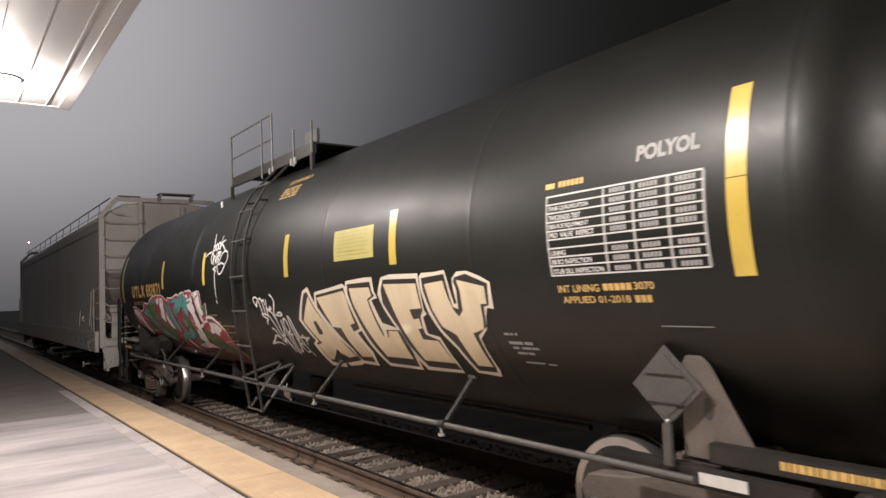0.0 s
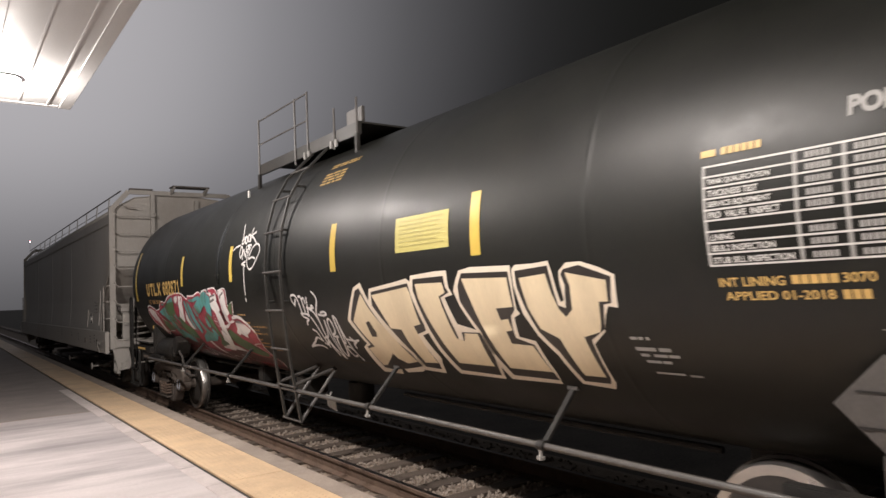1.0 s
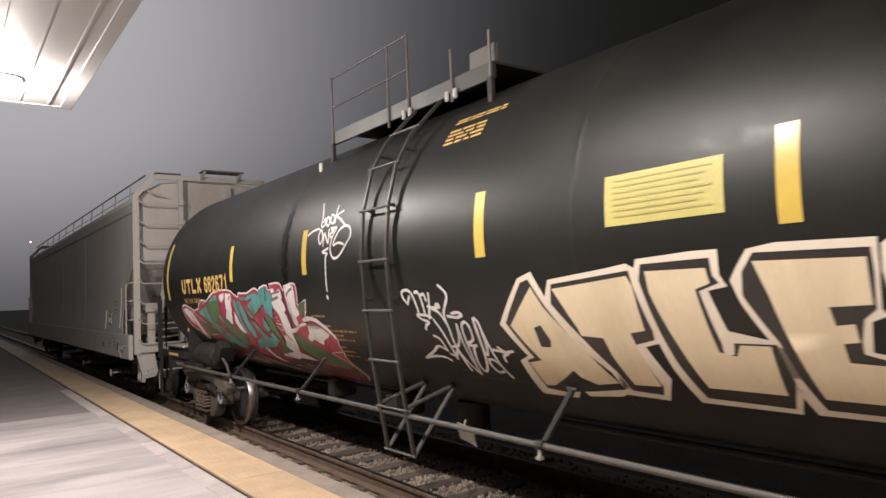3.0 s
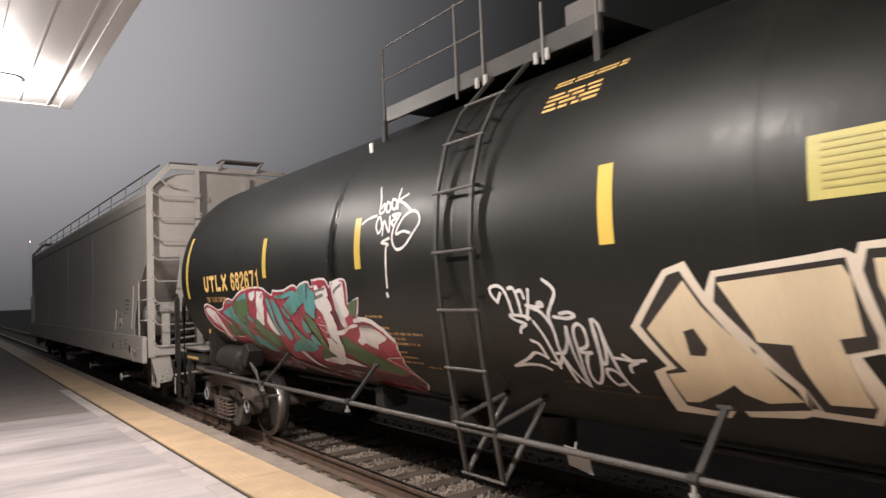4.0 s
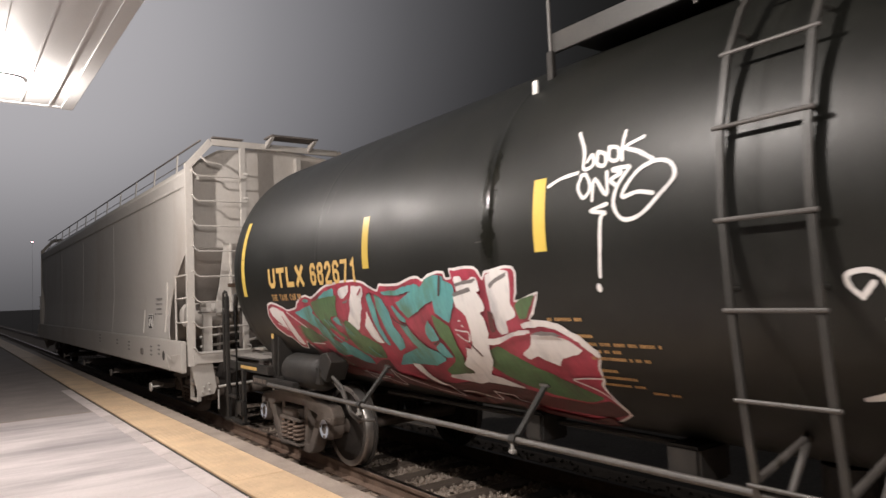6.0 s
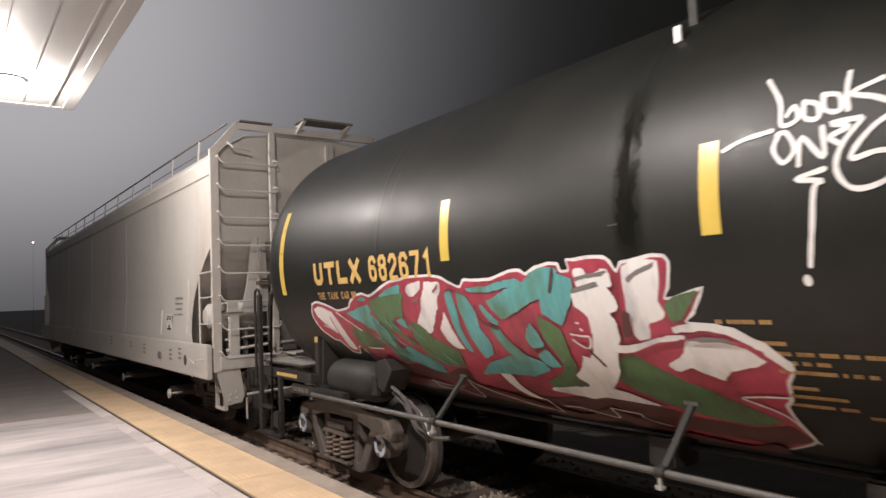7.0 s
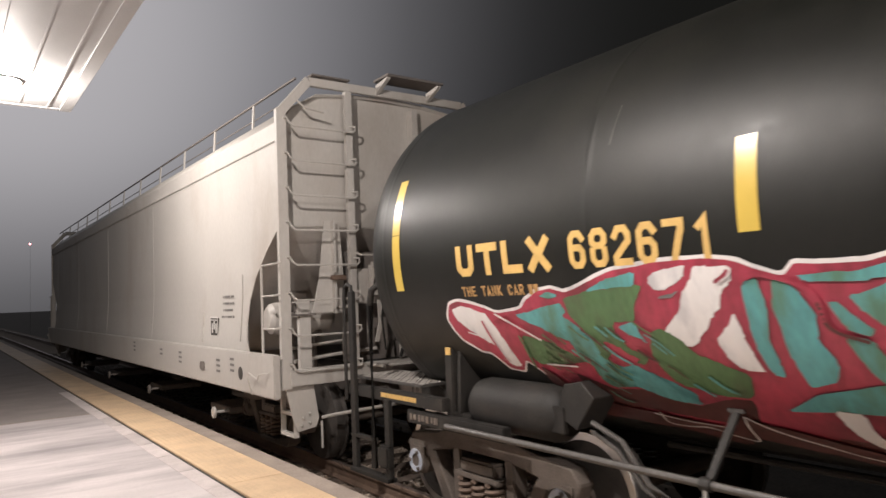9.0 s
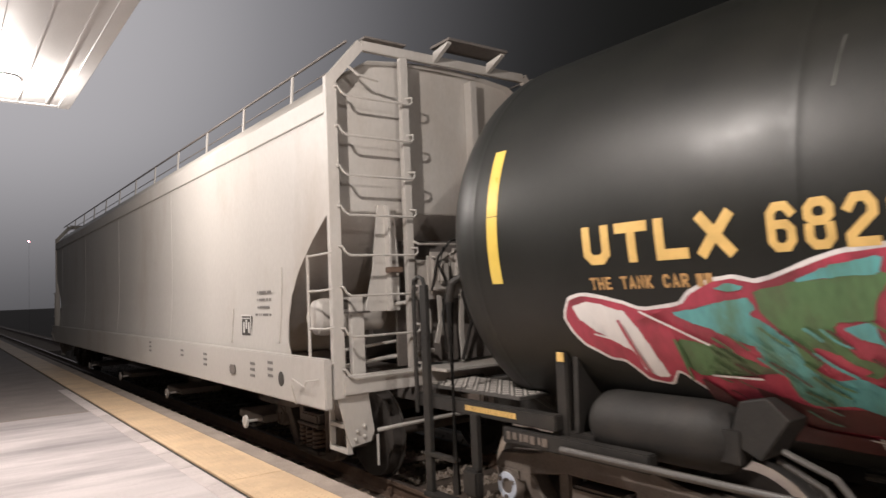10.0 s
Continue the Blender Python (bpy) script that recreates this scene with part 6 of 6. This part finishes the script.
    # corner plate, sill step
    for s in (-1, 1):
        bm = bmesh.new()
        a, b = sorted((at_end(Y0 - 0.02), at_end(Y0 + 0.0)))
        plate(bm, [(s * 1.5, 0.98), (s * 1.16, 0.98), (s * 1.10, 0.60), (s * 1.14, 0.50), (s * 1.36, 0.47), (s * 1.40, 0.56)], "y", a, b, 0.004)
        for x, z in ((1.22, 0.66), (1.30, 0.62), (1.22, 0.56), (1.32, 0.54)):
            bmesh.ops.create_uvsphere(bm, u_segments=8, v_segments=5, radius=0.02, matrix=pose(s * x, at_end(Y0 + 0.01), z))
        corner = part("corner_plate", bm, HOPPER_GREY, hopper_car, "grey bolted corner plate")
        bm = bmesh.new()
        for y in (Y0 - 0.40, Y0 - 0.05):
            slab2(bm, s * 1.39, s * 1.33, y - 0.012, y + 0.012, 0.42, 0.98, 0.003)
        for z in (0.42, 0.66):
            slab2(bm, s * 1.39, s * 1.33, Y0 - 0.412, Y0 - 0.038, z - 0.02, z + 0.02, 0.003)
        rod(bm, (s * 1.08, at_end(Y0 + 0.02), 0.56), (s * 1.08, at_end(Y0 + 0.02), 0.26), 0.014, 6)
        part("sill_step", bm, HOPPER_GREY, corner)
        # side ladder
        bm = bmesh.new()
        xs = s * 1.60
        rod(bm, (xs, at_end(Y0 - 0.36), 1.20), (xs, at_end(Y0 - 0.36), 2.36), 0.016, 8)
        side_ladder = part("side_ladder", bm, HOPPER_GREY, hopper_car)
        for z in (1.28, 1.62, 1.99, 2.34):
            bm = bmesh.new()
            tube(bm, [(xs, at_end(Y0 - 0.36), z), (xs, at_end(Y0 + 0.0), z + 0.005), (s * 1.52, at_end(Y0 + 0.03), z + 0.02)], 0.012, 6)
            part("rung", bm, HOPPER_GREY, side_ladder)
        bm = bmesh.new()
        tube(bm, [(s * 1.645, at_end(Y0 - 0.62), 0.86), (s * 1.70, at_end(Y0 - 0.60), 1.05), (s * 1.70, at_end(Y0 - 0.58), 1.12), (s * 1.70, at_end(Y0 - 0.30), 1.06), (s * 1.70, at_end(Y0 - 0.26), 1.12), (s * 1.645, at_end(Y0 - 0.1), 1.14)], 0.008, 6)
        part("grab_iron", bm, HOPPER_GREY, side_ladder)
    # air reservoir and brake gear in the end bay
    bm = bmesh.new()
    lathe(bm, [(-1.46, 0.02), (-1.45, 0.12), (-1.40, 0.18), (-1.34, 0.195), (-0.72, 0.195), (-0.66, 0.18), (-0.61, 0.12), (-0.60, 0.02)], 28, "x", (0, at_end(Y0 - 0.62), 1.72))
    drum = part("air_reservoir", bm, HOPPER_GREY, hopper_car, "pale grey air reservoir drum")
    bm = bmesh.new()
    for x in (-1.1, -0.85):
        slab2(bm, x - 0.025, x + 0.025, Y0 - 0.83, Y0 - 0.42, 1.50, 1.56)
        slab2(bm, x - 0.025, x + 0.025, Y0 - 0.66, Y0 - 0.58, 1.10, 1.54)
    part("drum_saddle", bm, HOPPER_DARK, drum)
    bm = bmesh.new()
    slab2(bm, -1.26, -1.12, Y0 - 0.18, Y0 - 0.10, 1.14, 1.74)
    slab2(bm, -1.30, -1.14, Y0 - 0.20, Y0 - 0.08, 1.74, 1.92)
    part("valve_post", bm, HOPPER_GREY, hopper_car)
    bm = bmesh.new()
    tube(bm, [(-1.15, at_end(Y0 - 0.15), 1.76), (-0.95, at_end(Y0 - 0.2), 1.80), (-0.6, at_end(Y0 - 0.1), 1.84)], 0.02)
    tube(bm, [(-1.25, at_end(Y0 - 0.3), 1.22), (-0.7, at_end(Y0 - 0.35), 1.26), (-0.2, at_end(Y0 - 0.2), 1.3)], 0.022)
    tube(bm, [(-1.2, at_end(Y0 - 0.5), 1.36), (-0.5, at_end(Y0 - 0.45), 1.42), (0.2, at_end(Y0 - 0.3), 1.38)], 0.018)
    part("brake_pipe", bm, HOPPER_GREY, hopper_car)
    bm = bmesh.new()
    a, b = sorted((at_end(Y0 - 0.14), at_end(Y0 - 0.155)))
    plate(bm, [(-0.90, 2.86), (-0.70, 2.86), (-0.66, 2.2), (-0.66, 1.76), (-1.08, 1.76), (-0.98, 2.2)], "y", a, b, 0.003)
    slab2(bm, -0.82, -0.79, Y0 - 0.155, Y0 - 0.06, 1.76, 2.86, 0.003)
    part("end_gusset", bm, HOPPER_GREY, hopper_car, "pale folded gusset plate")
    bm = bmesh.new()
    slab2(bm, -0.88, -0.70, Y0 - 0.06, Y0 + 0.01, 2.15, 2.21, 0.008)
    part("rusty_bracket", bm, RUSTY_RAIL, hopper_car, "small rusty bracket")
    bm = bmesh.new()
    slab2(bm, -1.31, -1.07, Y0 - 0.22, Y0 - 0.06, 1.755, 1.775, 0.003)
    for x in (-1.24, -1.19):
        rod(bm, (x, at_end(Y0 - 0.15), 1.77), (x, at_end(Y0 - 0.15), 1.94), 0.018, 10)
    slab2(bm, -1.35, -1.27, Y0 - 0.2, Y0 - 0.1, 1.80, 1.90, 0.01)
    part("brake_valve", bm, HOPPER_DARK, hopper_car, "dark valve on a capped post")
    # hand brake: pale panel, cast gear housing with a round wheel, hoses and hanging links
    bm = bmesh.new()
    slab2(bm, -0.60, 0.16, Y0 - 0.03, Y0 - 0.01, 1.86, 2.28, 0.004)
    slab2(bm, -0.42, -0.12, Y0 - 0.01, Y0 + 0.10, 1.92, 2.36, 0.04)
    slab2(bm, -0.14, 0.08, Y0 - 0.01, Y0 + 0.14, 2.05, 2.40, 0.05)
    slab2(bm, -0.34, -0.20, Y0 + 0.08, Y0 + 0.16, 2.02, 2.26, 0.03)
    lathe(bm, [(at_end(Y0 + 0.14), 0.02), (at_end(Y0 + 0.145), 0.085), (at_end(Y0 + 0.19), 0.075), (at_end(Y0 + 0.195), 0.02)], 20, "y", (-0.04, 0, 2.22))
    for x, z in ((-0.38, 2.30), (-0.38, 1.97), (-0.16, 2.30), (-0.16, 1.97), (0.05, 2.1), (0.05, 2.35)):
        rod(bm, (x, at_end(Y0 + 0.08), z), (x, at_end(Y0 + 0.15), z), 0.016, 8)
    brake = part("hand_brake", bm, HOPPER_GREY, hopper_car, "grimy pale hand brake housing on the end")
    bm = bmesh.new()
    for k in range(24):
        a0, a1 = 2 * math.pi * k / 24, 2 * math.pi * (k + 1) / 24
        rod(bm, (0.14 + 0.26 * math.cos(a0), at_end(Y0 + 0.22), 2.14 + 0.26 * math.sin(a0)), (0.14 + 0.26 * math.cos(a1), at_end(Y0 + 0.22), 2.14 + 0.26 * math.sin(a1)), 0.014, 6)
    for k in range(5):
        a0 = 2 * math.pi * k / 5 + 0.3
        rod(bm, (0.14, at_end(Y0 + 0.21), 2.14), (0.14 + 0.26 * math.cos(a0), at_end(Y0 + 0.22), 2.14 + 0.26 * math.sin(a0)), 0.011, 6)
    part("brake_wheel", bm, HOPPER_GREY, brake, "pale spoked hand brake wheel")
    bm = bmesh.new()
    tube(bm, [(-0.40, at_end(Y0 + 0.08), 1.95), (-0.36, at_end(Y0 + 0.16), 2.3), (-0.22, at_end(Y0 + 0.2), 2.47), (-0.02, at_end(Y0 + 0.18), 2.50), (0.1, at_end(Y0 + 0.1), 2.44)], 0.014)
    tube(bm, [(-0.30, at_end(Y0 + 0.18), 2.40), (-0.38, at_end(Y0 + 0.2), 2.2), (-0.28, at_end(Y0 + 0.2), 2.0), (-0.33, at_end(Y0 + 0.16), 1.7), (-0.26, at_end(Y0 + 0.12), 1.3)], 0.013)
    tube(bm, [(-0.02, at_end(Y0 + 0.2), 2.2), (-0.1, at_end(Y0 + 0.22), 1.9), (0.02, at_end(Y0 + 0.2), 1.6), (-0.04, at_end(Y0 + 0.1), 1.2)], 0.02)
    part("brake_hose", bm, FRAME_BLACK, brake, "black rubber hoses")
    bm = bmesh.new()
    slab2(bm, -0.44, -0.38, Y0 + 0.0, Y0 + 0.02, 1.50, 1.76, 0.004)
    strap(bm, [(-0.31, 1.90), (-0.30, 1.62), (-0.36, 1.40)], at_end(Y0 + 0.08), 0.02, 0.05)
    strap(bm, [(0.02, 1.90), (0.0, 1.50), (0.02, 1.18)], at_end(Y0 + 0.04), 0.03, 0.05)
    strap(bm, [(0.10, 1.74), (0.22, 1.52)], at_end(Y0 + 0.10), 0.03, 0.035)
    part("brake_link", bm, HOPPER_GREY, brake)
    bm = bmesh.new()
    tube(bm, [(-0.57, at_end(Y0 + 0.03), 2.47), (-0.55, at_end(Y0 + 0.09), 2.44), (0.30, at_end(Y0 + 0.09), 2.44), (0.33, at_end(Y0 + 0.03), 2.46)], 0.013, 6)
    part("grab_iron", bm, HOPPER_GREY, hopper_car)
    bm = bmesh.new()
    slab2(bm, -0.62, 1.2, Y0 - 0.30, Y0 - 0.27, 1.16, 2.5, 0)
    part("inner_bulkhead", bm, HOPPER_DARK, hopper_car, "dark inner bulkhead behind the brake gear")
    # end walkway with hatch-like brackets at the roof end
    bm = bmesh.new()
    slab2(bm, -1.12, -0.62, Y0 - 0.02, Y0 + 0.10, 4.525, 4.545, 0.003)
    part("end_walk", bm, HOPPER_DARK, beam)
    for x in (-0.20, 0.56):
        bm = bmesh.new()
        plate(bm, [(at_end(Y0 + 0.03), 4.44), (at_end(Y0 + 0.03), 4.55), (at_end(Y0 + 0.30), 4.59), (at_end(Y0 + 0.30), 4.57)], "x", x - 0.025, x + 0.025)
        part("walk_bracket", bm, HOPPER_GREY, beam)
    bm = bmesh.new()
    slab2(bm, -0.24, 0.60, Y0 + 0.0, Y0 + 0.34, 4.59, 4.61, 0.003)
    for k in range(28):
        slab2(bm, -0.23 + 0.03 * k, -0.22 + 0.03 * k, Y0 + 0.0, Y0 + 0.34, 4.61, 4.622, 0)
    part("end_grating", bm, HOPPER_DARK, beam, "dark grating step at the roof end")
    bm = bmesh.new()
    tube(bm, [(-1.30, at_end(Y0 + 0.05), 4.22), (-1.22, at_end(Y0 + 0.10), 4.13), (-0.98, at_end(Y0 + 0.10), 4.10)], 0.014, 6)
    part("grab_iron", bm, HOPPER_GREY, beam)
    truck(hopper_car, end * (HL - 1.44), TRUCK_STEEL, bright=False)
    bm = bmesh.new()
    slab2(bm, -0.25, 0.25, Y0 - 3.2, Y0 + 0.10, 0.72, 1.02)
    sill = part("draft_sill", bm, HOPPER_DARK, hopper_car)
    bm = bmesh.new()
    slab2(bm, -0.11, 0.11, Y0 + 0.10, Y0 + 0.42, 0.78, 0.95, 0.03)
    slab2(bm, -0.14, 0.17, Y0 + 0.38, Y0 + 0.60, 0.72, 1.0, 0.05)
    part("coupler", bm, TRUCK_STEEL, sill)
    bm = bmesh.new()
    tube(bm, [(-1.08, at_end(Y0 + 0.02), 0.60), (-0.9, at_end(Y0 + 0.08), 0.62), (-0.2, at_end(Y0 + 0.10), 0.64), (0.6, at_end(Y0 + 0.1), 0.62)], 0.02)
    part("uncoupling_rod", bm, HOPPER_GREY, sill)

# running boards and their posts on the roof edge
for s in (-1, 1):
    bm = bmesh.new()
    for x in (s * 1.29,):
        box(bm, (x - 0.012, -HL - 0.02, 4.47), (x + 0.012, HL + 0.02, 4.49))
        box(bm, (x - 0.006, -HL - 0.02, 4.27), (x + 0.006, HL + 0.02, 4.28))
    board = part("running_board", bm, HOPPER_DARK, hopper_car, "open roof running board along the eave")
    for k in range(12):
        bm = bmesh.new()
        y = -HL + 1.27 + 1.55 * k
        strap(bm, [(s * 1.32, 4.06), (s * 1.29, 4.48)], y, 0.05, 0.016)
        part("board_post", bm, HOPPER_GREY, board)

# outlet bays and their gates under the floor
for k in range(4):
    yc = -5.9 + 3.62 * k
    bm = bmesh.new()
    top = [(-1.45, yc - 1.6, 1.25), (1.45, yc - 1.6, 1.25), (1.45, yc + 1.6, 1.25), (-1.45, yc + 1.6, 1.25)]
    low = [(-0.55, yc - 0.4, 0.50), (0.55, yc - 0.4, 0.50), (0.55, yc + 0.4, 0.50), (-0.55, yc + 0.4, 0.50)]
    vt, vl = [bm.verts.new(p) for p in top], [bm.verts.new(p) for p in low]
    for j in range(4):
        bm.faces.new((vt[j], vt[(j + 1) % 4], vl[(j + 1) % 4], vl[j]))
    bm.faces.new(vl)
    bmesh.ops.recalc_face_normals(bm, faces=bm.faces[:])
    bay = part("outlet_bay", bm, HOPPER_DARK, hopper_car, "dark sloping outlet bay", smooth=0)
    bm = bmesh.new()
    box(bm, (-0.7, yc - 0.42, 0.42), (0.7, yc + 0.42, 0.50), 0.01)
    box(bm, (-1.3, yc - 1.24, 0.38), (-0.6, yc - 0.4, 0.47), 0.01)
    part("outlet_gate", bm, HOPPER_DARK, bay)
    bm = bmesh.new()
    rod(bm, (-1.49, yc - 1.2, 0.43), (-1.2, yc - 1.2, 0.43), 0.018, 8)
    lathe(bm, [(-1.53, 0.02), (-1.525, 0.075), (-1.50, 0.08), (-1.48, 0.03)], 16, "x", (0, yc - 1.2, 0.43))
    part("gate_capstan", bm, HOPPER_DARK if k else HOPPER_GREY, bay, "" if k else "pale round gate capstan")


def motions():
    times = [k * 0.5 for k in range(21)]
    walk(tank_car, [(t, pose(TRACK_X, TANK_Y - rolled(t), RAIL_Z)) for t in times])
    walk(hopper_car, [(t, pose(TRACK_X, HOPPER_Y - rolled(t), RAIL_Z)) for t in times])
    for axle, y in AXLES:
        walk(axle, [(t, pose(0, y, WHEEL_R, math.degrees(rolled(t) / WHEEL_R))) for t in times])


motions()
